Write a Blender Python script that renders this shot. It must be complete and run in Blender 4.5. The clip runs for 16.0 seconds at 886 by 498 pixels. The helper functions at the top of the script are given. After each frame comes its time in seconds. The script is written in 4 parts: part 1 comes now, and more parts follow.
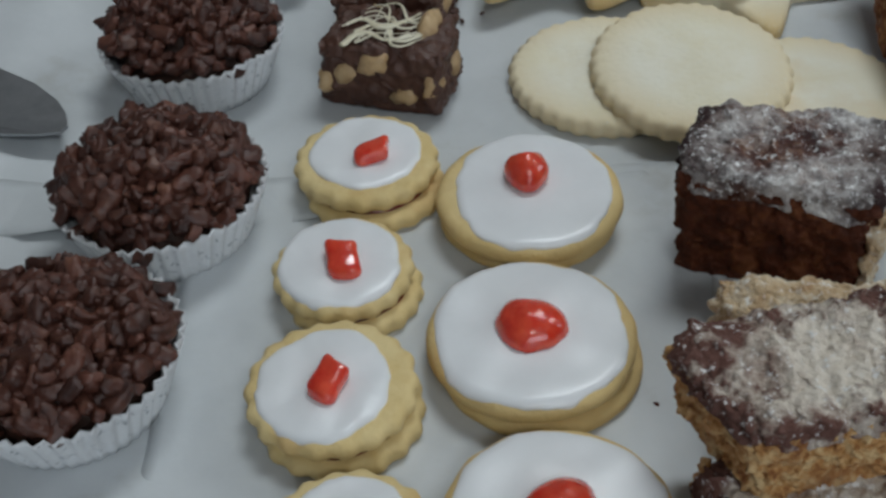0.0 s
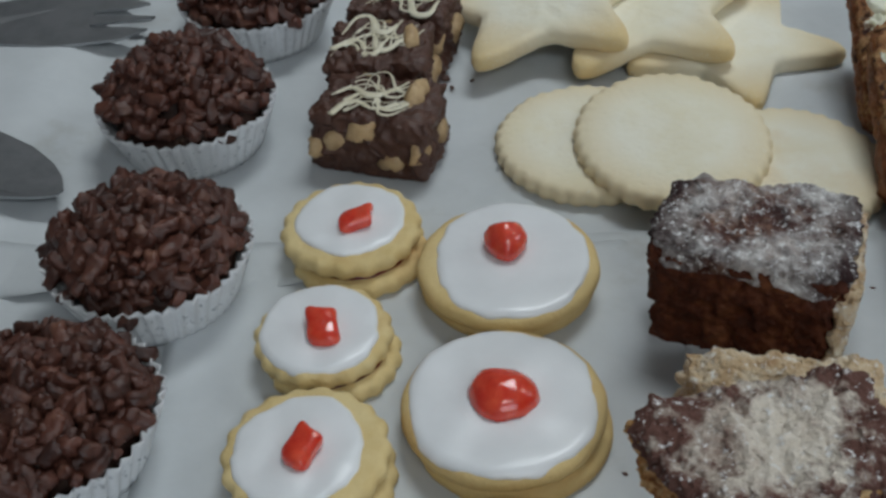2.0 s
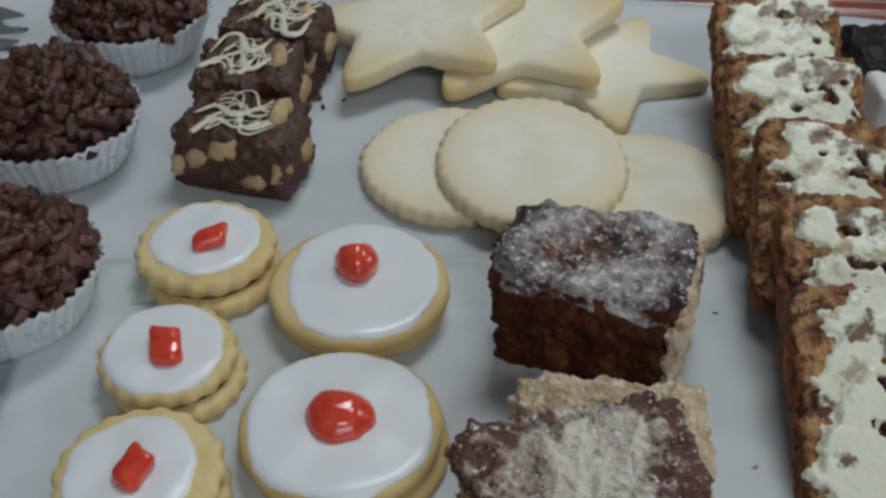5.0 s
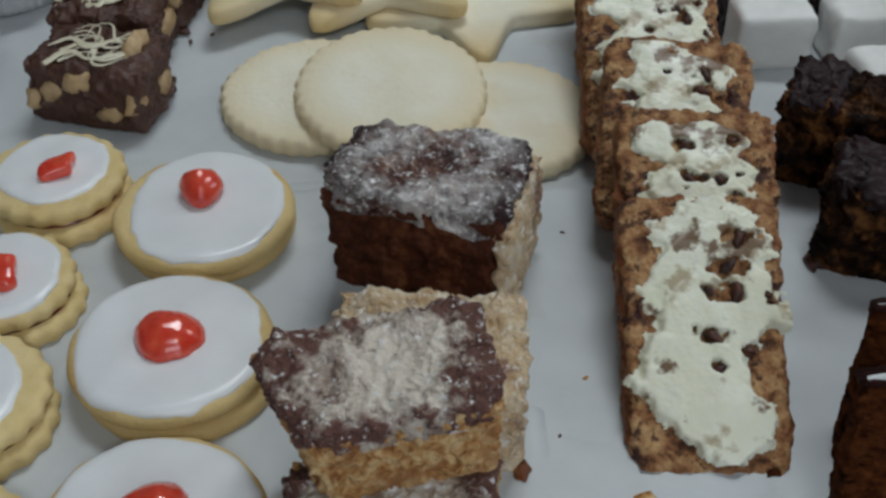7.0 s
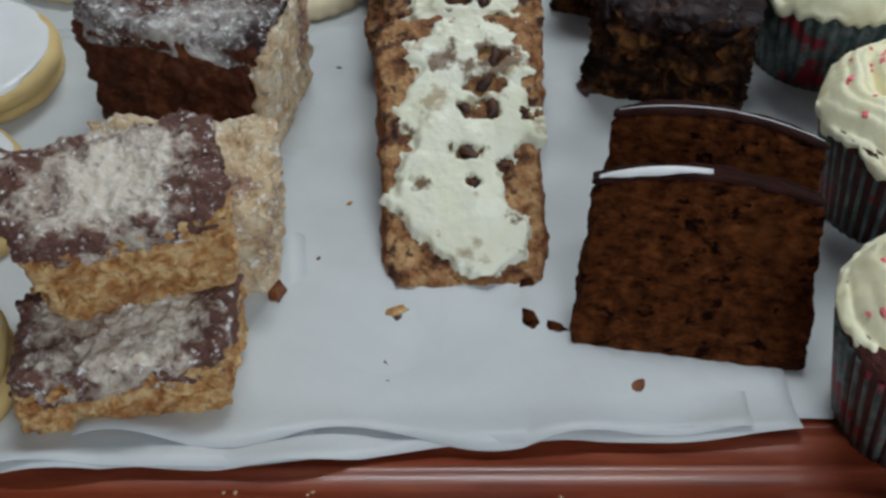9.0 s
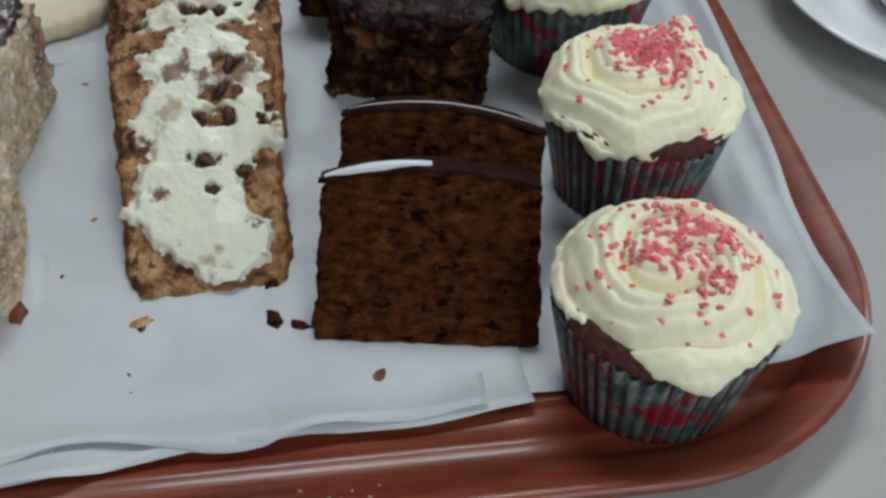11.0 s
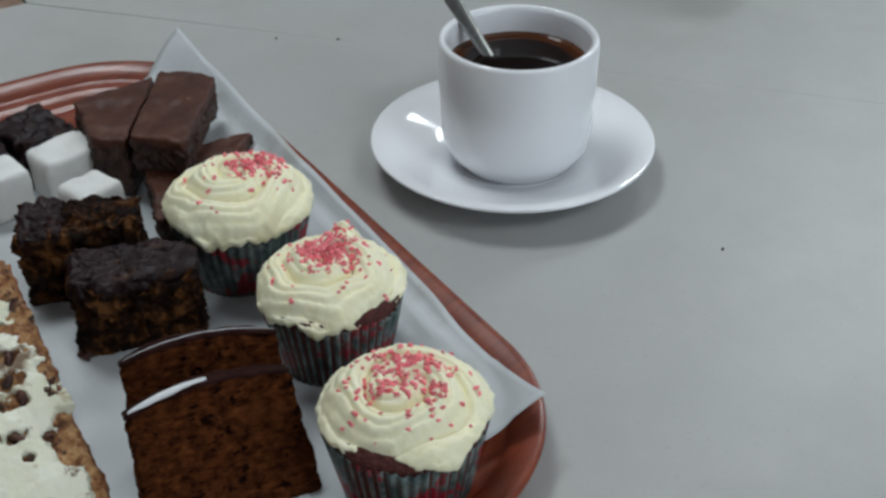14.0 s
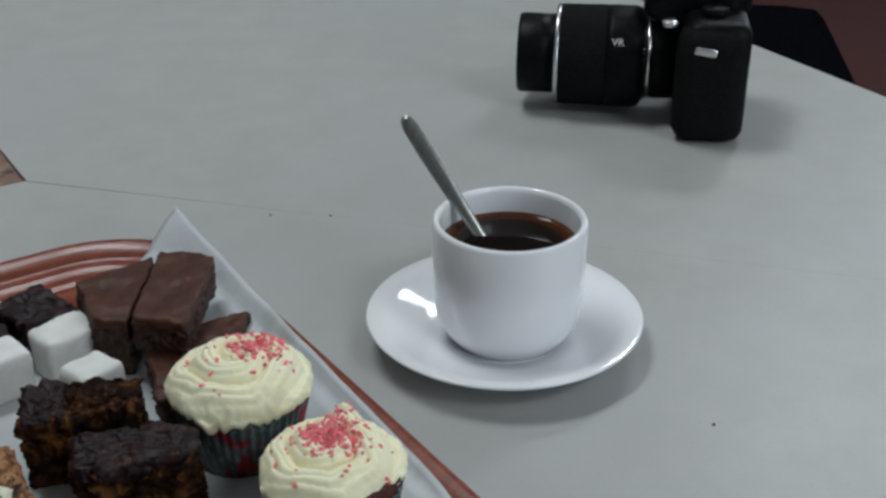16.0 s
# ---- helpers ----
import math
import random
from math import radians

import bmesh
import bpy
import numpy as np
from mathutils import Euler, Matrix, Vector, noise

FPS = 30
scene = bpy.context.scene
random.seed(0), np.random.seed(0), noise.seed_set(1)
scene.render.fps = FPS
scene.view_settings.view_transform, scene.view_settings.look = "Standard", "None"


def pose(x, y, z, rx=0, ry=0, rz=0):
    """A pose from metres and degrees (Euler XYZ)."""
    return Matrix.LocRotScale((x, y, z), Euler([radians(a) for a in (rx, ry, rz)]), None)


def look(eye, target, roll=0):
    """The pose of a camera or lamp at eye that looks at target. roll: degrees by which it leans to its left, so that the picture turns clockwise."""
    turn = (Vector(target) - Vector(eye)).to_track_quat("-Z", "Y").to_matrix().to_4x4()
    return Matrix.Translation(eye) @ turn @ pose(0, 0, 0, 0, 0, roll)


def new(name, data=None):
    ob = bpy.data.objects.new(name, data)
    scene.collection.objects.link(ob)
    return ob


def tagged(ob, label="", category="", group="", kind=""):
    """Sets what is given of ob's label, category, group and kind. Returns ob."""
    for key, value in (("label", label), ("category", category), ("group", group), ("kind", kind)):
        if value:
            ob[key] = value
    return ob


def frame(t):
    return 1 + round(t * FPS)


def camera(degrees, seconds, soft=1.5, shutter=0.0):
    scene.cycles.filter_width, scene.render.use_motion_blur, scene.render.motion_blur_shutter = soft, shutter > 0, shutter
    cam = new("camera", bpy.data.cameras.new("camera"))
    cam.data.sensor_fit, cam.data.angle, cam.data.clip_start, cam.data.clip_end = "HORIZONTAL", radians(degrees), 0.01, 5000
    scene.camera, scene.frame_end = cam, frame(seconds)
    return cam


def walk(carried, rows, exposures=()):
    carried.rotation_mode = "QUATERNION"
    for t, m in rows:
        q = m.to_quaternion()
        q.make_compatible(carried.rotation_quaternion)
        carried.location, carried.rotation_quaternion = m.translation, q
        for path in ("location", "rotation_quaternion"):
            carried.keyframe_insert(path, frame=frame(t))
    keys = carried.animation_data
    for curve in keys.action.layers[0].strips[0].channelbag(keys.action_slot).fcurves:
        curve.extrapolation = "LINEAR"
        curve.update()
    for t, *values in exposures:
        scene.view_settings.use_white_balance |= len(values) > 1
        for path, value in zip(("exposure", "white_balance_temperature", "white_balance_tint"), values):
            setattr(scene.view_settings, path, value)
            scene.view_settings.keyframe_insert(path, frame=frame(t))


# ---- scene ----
cam = camera(41.0, 16.0, 2.9)
PATH = [
    (0, (0.0261, 0.0063, 0.2619), (0.0450, 1.3329, -0.9549), -3.7),
    (0.5, (0.0306, 0.0045, 0.2664), (0.0423, 1.3455, -0.9342), -3.8),
    (1, (0.0342, 0.0036, 0.2682), (0.0360, 1.3590, -0.9162), -3.9),
    (1.5, (0.0360, 0.0036, 0.2700), (0.0333, 1.3698, -0.9027), -3.9),
    (2, (0.0396, 0.0045, 0.2727), (0.0333, 1.3761, -0.8928), -3.8),
    (2.5, (0.0414, 0.0054, 0.2736), (0.0441, 1.3824, -0.8865), -3.4),
    (3, (0.0450, 0.0054, 0.2763), (0.0630, 1.3833, -0.8820), -2.8),
    (3.5, (0.0477, 0.0054, 0.2772), (0.0891, 1.3833, -0.8802), -2.0),
    (4, (0.0531, 0.0045, 0.2772), (0.1188, 1.3833, -0.8784), -1.1),
    (6.5, (0.0990, -0.0045, 0.2718), (0.2115, 1.3527, -0.9045), -0.5),
    (7, (0.1116, -0.0108, 0.2646), (0.2340, 1.3329, -0.9279), -0.6),
    (7.5, (0.1233, -0.0180, 0.2565), (0.2628, 1.3095, -0.9513), -0.7),
    (8, (0.1341, -0.0243, 0.2511), (0.3042, 1.2726, -0.9855), -0.2),
    (8.5, (0.1467, -0.0297, 0.2484), (0.3303, 1.2339, -1.0197), -0.4),
    (9, (0.1548, -0.0333, 0.2439), (0.3915, 1.2042, -1.0422), 1.0),
    (9.5, (0.1665, -0.0351, 0.2448), (0.4329, 1.1772, -1.0584), 1.6),
    (10, (0.1836, -0.0378, 0.2457), (0.4689, 1.1610, -1.0665), 1.6),
    (10.2, (0.1890, -0.0396, 0.2448), (0.4887, 1.1628, -1.0611), 1.8),
    (12.3, (0.1647, -0.0675, 0.2673), (0.8937, 1.0431, -0.9468), 2.2),
    (12.5, (0.1593, -0.0729, 0.2709), (0.9180, 1.0359, -0.9270), 1.1),
    (13, (0.1368, -0.0909, 0.2889), (1.0017, 1.0008, -0.8514), 0.4),
    (13.5, (0.1233, -0.1035, 0.3042), (1.0620, 0.9828, -0.7821), 0.0),
    (14, (0.1161, -0.1107, 0.3141), (1.1088, 0.9828, -0.7155), -0.6),
    (14.5, (0.1107, -0.1152, 0.3213), (1.1421, 0.9918, -0.6543), -0.7),
    (15, (0.1080, -0.1125, 0.3258), (1.1736, 1.0107, -0.5913), -0.5),
    (15.5, (0.1053, -0.1098, 0.3294), (1.1952, 1.0278, -0.5400), -0.3),
    (16, (0.1053, -0.1080, 0.3312), (1.2087, 1.0467, -0.4986), -0.2),
]
walk(cam, [(t, look(eye, target, roll)) for t, eye, target, roll in PATH],
     [(0.0, -0.26), (4.0, -0.27), (7.0, -0.28), (9.0, 0.02), (10.0, -0.02), (12.5, 0.12), (14.0, -0.06), (16.0, -0.14)])

# ---- world, windows, daylight and fill ----
world = bpy.data.worlds.new("overcast_sky")
world.use_nodes = True
scene.world = world
wn = world.node_tree
sky = wn.nodes.new("ShaderNodeTexSky")
sky.sky_type, sky.sun_disc = "NISHITA", False
sky.sun_elevation, sky.sun_rotation = radians(40), radians(60)
wn.nodes["Background"].inputs[1].default_value = 0.12
wn.links.new(sky.outputs[0], wn.nodes["Background"].inputs[0])

EAST_W, SOUTH_FILL_W, CEILING_W = 10.0, 26.0, 19.0


def area_lamp(name, eye, target, sx, sy, watts, colour):
    lamp = bpy.data.lights.new(name, "AREA")
    lamp.shape, lamp.size, lamp.size_y, lamp.energy, lamp.color = "RECTANGLE", sx, sy, watts, colour
    ob = new(name, lamp)
    ob.matrix_world = look(eye, target)
    return ob


area_lamp("daylight_east", (4.45, 1.0, 0.95), (0, 1.0, 0.6), 1.2, 1.0, EAST_W, (0.72, 0.86, 1.0))
# Panels are unseen; the third, behind the camera, is added as front fill.
PANELS = ((0.50, 1.10), (2.80, 1.10), (0.50, -1.60))
# Unseen south opening, added to fill the faces turned towards the camera.
area_lamp("fill_light_south", (1.1, -3.15, 0.9), (1.1, 0, 0.6), 2.0, 1.1, SOUTH_FILL_W, (0.80, 0.90, 1.0))
for px, py in PANELS:
    area_lamp("unseen_panel_light", (px, py, 1.855), (px, py + 0.0001, 0), 0.80, 0.40, CEILING_W, (0.885, 0.965, 1.0))


# ---- helpers of this scene ----
def link(name, bm, material, smooth=True):
    me = bpy.data.meshes.new(name)
    bmesh.ops.recalc_face_normals(bm, faces=bm.faces)
    bm.to_mesh(me)
    bm.free()
    if smooth:
        me.polygons.foreach_set("use_smooth", [True] * len(me.polygons))
    me.materials.append(material)
    return me


def part(name, bm, material, parent, label="", smooth=True):
    ob = new(name, link(name, bm, material, smooth))
    ob.parent = parent
    return tagged(ob, label)


def thing(name, m, label, category, group="", kind=""):
    ob = new(name)
    ob.empty_display_size = 0.02
    ob.matrix_world = m
    return tagged(ob, label, category, group, kind)


def structure(name, bm, material, label, smooth=False, category=""):
    ob = new(name, link(name, bm, material, smooth))
    return tagged(ob, label, category, kind="structure")


def fract(p, f, octaves=3, seed=0.0):
    v = Vector((p[0] * f + seed, p[1] * f - seed * 0.7, p[2] * f + seed * 1.3))
    return noise.fractal(v, 0.8, 2.0, octaves)


def lathe(profile, segs, rfun=None, zfun=None, close=True):
    """Surface of revolution; profile rows of (radius, height); rfun(angle, radius, height) may bend the radius."""
    bm = bmesh.new()
    rings = []
    for r, z in profile:
        if r < 1e-6:
            rings.append([bm.verts.new((0, 0, z if zfun is None else zfun(0, 0, z)))])
            continue
        ring = []
        for i in range(segs):
            a = 2 * math.pi * i / segs
            rr = rfun(a, r, z) if rfun else r
            zz = zfun(a, r, z) if zfun else z
            ring.append(bm.verts.new((rr * math.cos(a), rr * math.sin(a), zz)))
        rings.append(ring)
    for a, b in zip(rings, rings[1:]):
        if len(a) == 1 and len(b) == 1:
            continue
        for i in range(segs):
            j = (i + 1) % segs
            if len(a) == 1:
                bm.faces.new((a[0], b[i], b[j]))
            elif len(b) == 1:
                bm.faces.new((a[i], b[0], a[j]))
            else:
                bm.faces.new((a[i], b[i], b[j], a[j]))
    return bm


def rounded(size, cuts, r):
    """A rounded box about the origin as a fine grid."""
    bm = bmesh.new()
    bmesh.ops.create_cube(bm, size=1)
    for axis in range(3):
        if cuts[axis] > 0:
            es = [e for e in bm.edges if abs((e.verts[0].co - e.verts[1].co)[axis]) > 1e-6]
            bmesh.ops.subdivide_edges(bm, edges=es, cuts=cuts[axis], use_grid_fill=True)
    h = Vector(size) / 2
    for v in bm.verts:
        p = Vector((v.co.x * size[0], v.co.y * size[1], v.co.z * size[2]))
        q = Vector([max(-h[i] + r, min(h[i] - r, p[i])) for i in range(3)])
        d = p - q
        v.co = q + d.normalized() * r if d.length > 1e-9 else p
    return bm


def quad_block(c, z0, z1, cuts, r, amp=0.0, freq=200, seed=0.0, taper=0.0, sink=None):
    """A lump of cake: plan corners c (front-left, front-right, back-right, back-left), from height z0 to z1, with a rough surface."""
    if amp >= 0.0018:
        cuts = tuple(int(n * 1.6) for n in cuts)
    bm = rounded((1, 1, 1), cuts, r)
    mid = Vector((sum(p[0] for p in c) / 4, sum(p[1] for p in c) / 4, z0 + (z1 - z0) * 0.35))
    for v in bm.verts:
        u, w, k = v.co.x + 0.5, v.co.y + 0.5, v.co.z + 0.5
        x = (c[0][0] * (1 - u) + c[1][0] * u) * (1 - w) + (c[3][0] * (1 - u) + c[2][0] * u) * w
        y = (c[0][1] * (1 - u) + c[1][1] * u) * (1 - w) + (c[3][1] * (1 - u) + c[2][1] * u) * w
        mx, my = sum(p[0] for p in c) / 4, sum(p[1] for p in c) / 4
        s = 1 - taper * k
        p = Vector((mx + (x - mx) * s, my + (y - my) * s, z0 + (z1 - z0) * k))
        if sink:
            p.z += sink(u, w, k)
        g = freq * 0.6
        n = Vector((fract(p, g, 4, seed), fract(p, g, 4, seed + 31), fract(p, g, 4, seed + 77))) * 0.85
        if amp >= 0.0018:
            out = p - mid
            d = noise.voronoi(p * freq * 1.5 + Vector((seed, 0, 0)) + n * 0.4)[0][0]
            n += out.normalized() * (0.40 - d) * 0.9
        p += n * amp * (0.25 + 0.75 * min(1, k * 6))
        v.co = p
    return bm


def slab(poly, z0, z1):
    bm = bmesh.new()
    lo = [bm.verts.new((x, y, z0)) for x, y in poly]
    hi = [bm.verts.new((x, y, z1)) for x, y in poly]
    bm.faces.new(hi)
    bm.faces.new(lo[::-1])
    for i in range(len(poly)):
        j = (i + 1) % len(poly)
        bm.faces.new((lo[i], lo[j], hi[j], hi[i]))
    return bm


def box(x0, x1, y0, y1, z0, z1):
    return slab([(x0, y0), (x1, y0), (x1, y1), (x0, y1)], z0, z1)


def join(*bms):
    out = bmesh.new()
    for b in bms:
        me = bpy.data.meshes.new("tmp")
        b.to_mesh(me)
        b.free()
        out.from_mesh(me)
        bpy.data.meshes.remove(me)
    return out


def moved(bm, m):
    bmesh.ops.transform(bm, matrix=m, verts=bm.verts)
    return bm


# ---- materials ----
def material(name, stops, scale=60.0, rough=0.6, detail=6.0, bump=0.0, bump_scale=300.0, blotch=None, metal=0.0, spec=0.5,
             subsurface=0.0, coat=0.0, vary=0.0, stretch=(1, 1, 1), kind="NOISE", rough_var=0.0, spots=None, sss_col=(1, 0.6, 0.4), edge=None):
    """Noise-coloured surface. stops: (position, colour) rows; blotch: (scale, low, high, colour) a second, larger pattern; spots: the same, third."""
    m = bpy.data.materials.new(name)
    m.use_nodes = True
    nt = m.node_tree
    b = nt.nodes["Principled BSDF"]
    co = nt.nodes.new("ShaderNodeTexCoord")
    mp = nt.nodes.new("ShaderNodeMapping")
    mp.inputs["Scale"].default_value = stretch
    nt.links.new(co.outputs["Object"], mp.inputs[0])
    src = mp.outputs[0]
    if vary:
        info = nt.nodes.new("ShaderNodeObjectInfo")
        mul = nt.nodes.new("ShaderNodeVectorMath")
        mul.operation = "ADD"
        comb = nt.nodes.new("ShaderNodeCombineXYZ")
        nt.links.new(info.outputs["Random"], comb.inputs[0])
        nt.links.new(info.outputs["Random"], comb.inputs[1])
        nt.links.new(src, mul.inputs[0])
        nt.links.new(comb.outputs[0], mul.inputs[1])
        src = mul.outputs[0]
    tex = nt.nodes.new("ShaderNodeTexNoise" if kind == "NOISE" else "ShaderNodeTexVoronoi")
    tex.inputs["Scale"].default_value = scale
    if kind == "NOISE":
        tex.inputs["Detail"].default_value = detail
        tex.inputs["Roughness"].default_value = 0.65
    nt.links.new(src, tex.inputs["Vector"])
    ramp = nt.nodes.new("ShaderNodeValToRGB")
    els = ramp.color_ramp.elements
    while len(els) < len(stops):
        els.new(0.5)
    for e, (p, c) in zip(els, stops):
        e.position, e.color = p, (*c, 1)
    nt.links.new(tex.outputs[0], ramp.inputs[0])
    col = ramp.outputs[0]
    def toast(col):
        ln = nt.nodes.new("ShaderNodeVectorMath")
        ln.operation = "LENGTH"
        flat = nt.nodes.new("ShaderNodeVectorMath")
        flat.operation = "MULTIPLY"
        flat.inputs[1].default_value = (1, 1, 0)
        nt.links.new(co.outputs["Object"], flat.inputs[0])
        nt.links.new(flat.outputs[0], ln.inputs[0])
        wob = nt.nodes.new("ShaderNodeMath")
        wob.operation = "MULTIPLY_ADD"
        wob.inputs[1].default_value = edge[3] if len(edge) > 3 else 0.022
        nt.links.new(tex.outputs[0], wob.inputs[0])
        nt.links.new(ln.outputs["Value"], wob.inputs[2])
        span = nt.nodes.new("ShaderNodeMapRange")
        span.inputs["From Min"].default_value, span.inputs["From Max"].default_value = edge[0] + wob.inputs[1].default_value / 2, edge[1] + wob.inputs[1].default_value / 2
        nt.links.new(wob.outputs[0], span.inputs[0])
        mixed = nt.nodes.new("ShaderNodeMix")
        mixed.data_type = "RGBA"
        nt.links.new(span.outputs[0], mixed.inputs["Factor"])
        nt.links.new(col, mixed.inputs["A"])
        mixed.inputs["B"].default_value = (*edge[2], 1)
        return mixed.outputs["Result"]

    for extra in (blotch, spots):
        if extra is spots and edge:
            col = toast(col)
        if not extra:
            continue
        sc, lo, hi, c = extra[:4]
        t2 = nt.nodes.new("ShaderNodeTexNoise")
        t2.inputs["Scale"].default_value = sc
        t2.inputs["Detail"].default_value = 7
        t2.inputs["Roughness"].default_value = extra[4] if len(extra) > 4 else 0.6
        off = nt.nodes.new("ShaderNodeVectorMath")
        off.operation = "ADD"
        off.inputs[1].default_value = (3.1 * sc % 1, 0.37, 1.7)
        nt.links.new(src, off.inputs[0])
        nt.links.new(off.outputs[0], t2.inputs["Vector"])
        mr = nt.nodes.new("ShaderNodeMapRange")
        mr.inputs["From Min"].default_value, mr.inputs["From Max"].default_value = lo, hi
        nt.links.new(t2.outputs[0], mr.inputs[0])
        mix = nt.nodes.new("ShaderNodeMix")
        mix.data_type = "RGBA"
        nt.links.new(mr.outputs[0], mix.inputs["Factor"])
        nt.links.new(col, mix.inputs["A"])
        mix.inputs["B"].default_value = (*c, 1)
        col = mix.outputs["Result"]
    if vary:
        hsv = nt.nodes.new("ShaderNodeHueSaturation")
        val = nt.nodes.new("ShaderNodeMapRange")
        val.inputs["To Min"].default_value, val.inputs["To Max"].default_value = 1 - vary, 1 + vary
        nt.links.new(info.outputs["Random"], val.inputs[0])
        nt.links.new(val.outputs[0], hsv.inputs["Value"])
        nt.links.new(col, hsv.inputs["Color"])
        col = hsv.outputs[0]
    nt.links.new(col, b.inputs["Base Color"])
    b.inputs["Roughness"].default_value = rough
    b.inputs["Metallic"].default_value = metal
    b.inputs["Specular IOR Level"].default_value = spec
    if coat:
        b.inputs["Coat Weight"].default_value, b.inputs["Coat Roughness"].default_value = coat, 0.08
    if subsurface:
        b.inputs["Subsurface Weight"].default_value = subsurface
        b.inputs["Subsurface Radius"].default_value = sss_col
        b.inputs["Subsurface Scale"].default_value = 0.004
    if rough_var:
        rr = nt.nodes.new("ShaderNodeMapRange")
        rr.inputs["To Min"].default_value, rr.inputs["To Max"].default_value = rough - rough_var, rough + rough_var
        nt.links.new(tex.outputs[0], rr.inputs[0])
        nt.links.new(rr.outputs[0], b.inputs["Roughness"])
    if bump:
        t3 = nt.nodes.new("ShaderNodeTexNoise")
        t3.inputs["Scale"].default_value = bump_scale
        t3.inputs["Detail"].default_value = 5
        nt.links.new(src, t3.inputs["Vector"])
        bp = nt.nodes.new("ShaderNodeBump")
        bp.inputs["Strength"].default_value, bp.inputs["Distance"].default_value = bump, 0.002
        nt.links.new(t3.outputs[0], bp.inputs["Height"])
        nt.links.new(bp.outputs[0], b.inputs["Normal"])
    return m


M_TABLE = material("table_laminate", [(0.35, (0.4128, 0.4128, 0.3913)), (0.65, (0.4558, 0.4558, 0.4343))], 25, 0.38, bump=0.05, bump_scale=900, blotch=(5, 0.45, 0.75, (0.43, 0.4343, 0.43)), spots=(420, 0.60, 0.70, (0.3784, 0.3784, 0.3612)))
M_EDGE = material("table_edge", [(0.4, (0.30, 0.17, 0.09)), (0.6, (0.40, 0.25, 0.14))], 30, 0.5, stretch=(1, 1, 6))
M_WOODTOP = material("brown_wood_top", [(0.35, (0.16, 0.088, 0.056)), (0.65, (0.336, 0.232, 0.176))], 60, 0.5, blotch=(40, 0.55, 0.7, (0.072, 0.04, 0.032)))
M_TRAY = material("red_brown_tray", [(0.3, (0.13, 0.022, 0.010)), (0.55, (0.23, 0.045, 0.018)), (0.75, (0.30, 0.070, 0.026))], 26, 0.36, coat=0.15, stretch=(1, 9, 3), bump=0.04, bump_scale=80, rough_var=0.08)
M_PAPER = material("greaseproof_paper", [(0.35, (0.52, 0.545, 0.56)), (0.65, (0.60, 0.625, 0.64))], 14, 0.5, bump=0.5, bump_scale=34, blotch=(20, 0.58, 0.70, (0.46, 0.465, 0.45)))
M_CASE_W = material("white_paper_case", [(0.4, (0.63, 0.639, 0.648)), (0.6, (0.702, 0.711, 0.72))], 90, 0.6, spots=(420, 0.60, 0.66, (0.27, 0.288, 0.306)))
# The palest grey-green stop also stands for highlights on the fluted foil.
M_CASE_R = material("patterned_foil_case", [(0.44, (0.0343, 0.0588, 0.05684)), (0.52, (0.0882, 0.1176, 0.1127)), (0.60, (0.147, 0.1764, 0.1666))], 120, 0.4, spots=(75, 0.54, 0.57, (0.245, 0.0098, 0.02156)), vary=0.03)
M_CHOCRICE = material("chocolate_rice", [(0.32, (0.036, 0.0117, 0.0081)), (0.55, (0.0945, 0.0342, 0.0225)), (0.75, (0.189, 0.09, 0.0594))], 130, 0.42, bump=0.35, bump_scale=420, vary=0.35, spec=0.45)
M_CHOC = material("milk_chocolate", [(0.35, (0.05346, 0.01701, 0.00972)), (0.65, (0.09113, 0.03037, 0.01701))], 60, 0.5, bump=0.3, bump_scale=200, spec=0.3, blotch=(160, 0.64, 0.72, (0.243, 0.1337, 0.08505)))
M_CHOC_CUT = material("chocolate_biscuit_cut", [(0.35, (0.02625, 0.0105, 0.00675)), (0.6, (0.05625, 0.0225, 0.0135)), (0.75, (0.1125, 0.06, 0.03))], 170, 0.6, bump=0.6, bump_scale=500)
M_NUT = material("toasted_nut", [(0.3, (0.34, 0.20, 0.09)), (0.6, (0.55, 0.38, 0.20))], 160, 0.5, bump=0.3, bump_scale=500, vary=0.15)
M_ROCKY = material("rocky_road_chocolate", [(0.3, (0.048, 0.0176, 0.0104)), (0.6, (0.088, 0.036, 0.0224)), (0.8, (0.136, 0.064, 0.04))], 130, 0.5, bump=0.4, bump_scale=350)
M_WHITECHOC = material("white_chocolate_drizzle", [(0.4, (0.62, 0.56, 0.40)), (0.6, (0.72, 0.67, 0.52))], 150, 0.4, bump=0.15)
M_BISCUIT = material("shortbread", [(0.3, (0.66, 0.48, 0.20)), (0.6, (0.76, 0.60, 0.30))], 60, 0.75, bump=0.3, bump_scale=420, blotch=(28, 0.55, 0.75, (0.60, 0.38, 0.15)), vary=0.04, edge=(0.024, 0.042, (0.64, 0.42, 0.15)))
# Pale stops hold sugar dusting plus a whitish highlight; the rim is toasted.
M_SHORT = material("pale_shortbread", [(0.3, (0.82, 0.75, 0.55)), (0.6, (0.88, 0.84, 0.70))], 40, 0.75, bump=0.2, bump_scale=420, blotch=(14, 0.56, 0.82, (0.72, 0.52, 0.28)), spots=(900, 0.60, 0.72, (0.84, 0.80, 0.70)), vary=0.03, edge=(0.022, 0.050, (0.74, 0.56, 0.28)))
M_ICING = material("white_icing", [(0.35, (0.78, 0.79, 0.80)), (0.65, (0.83, 0.84, 0.85))], 40, 0.30, bump=0.05, bump_scale=120, subsurface=0.15, sss_col=(1, 1, 1))
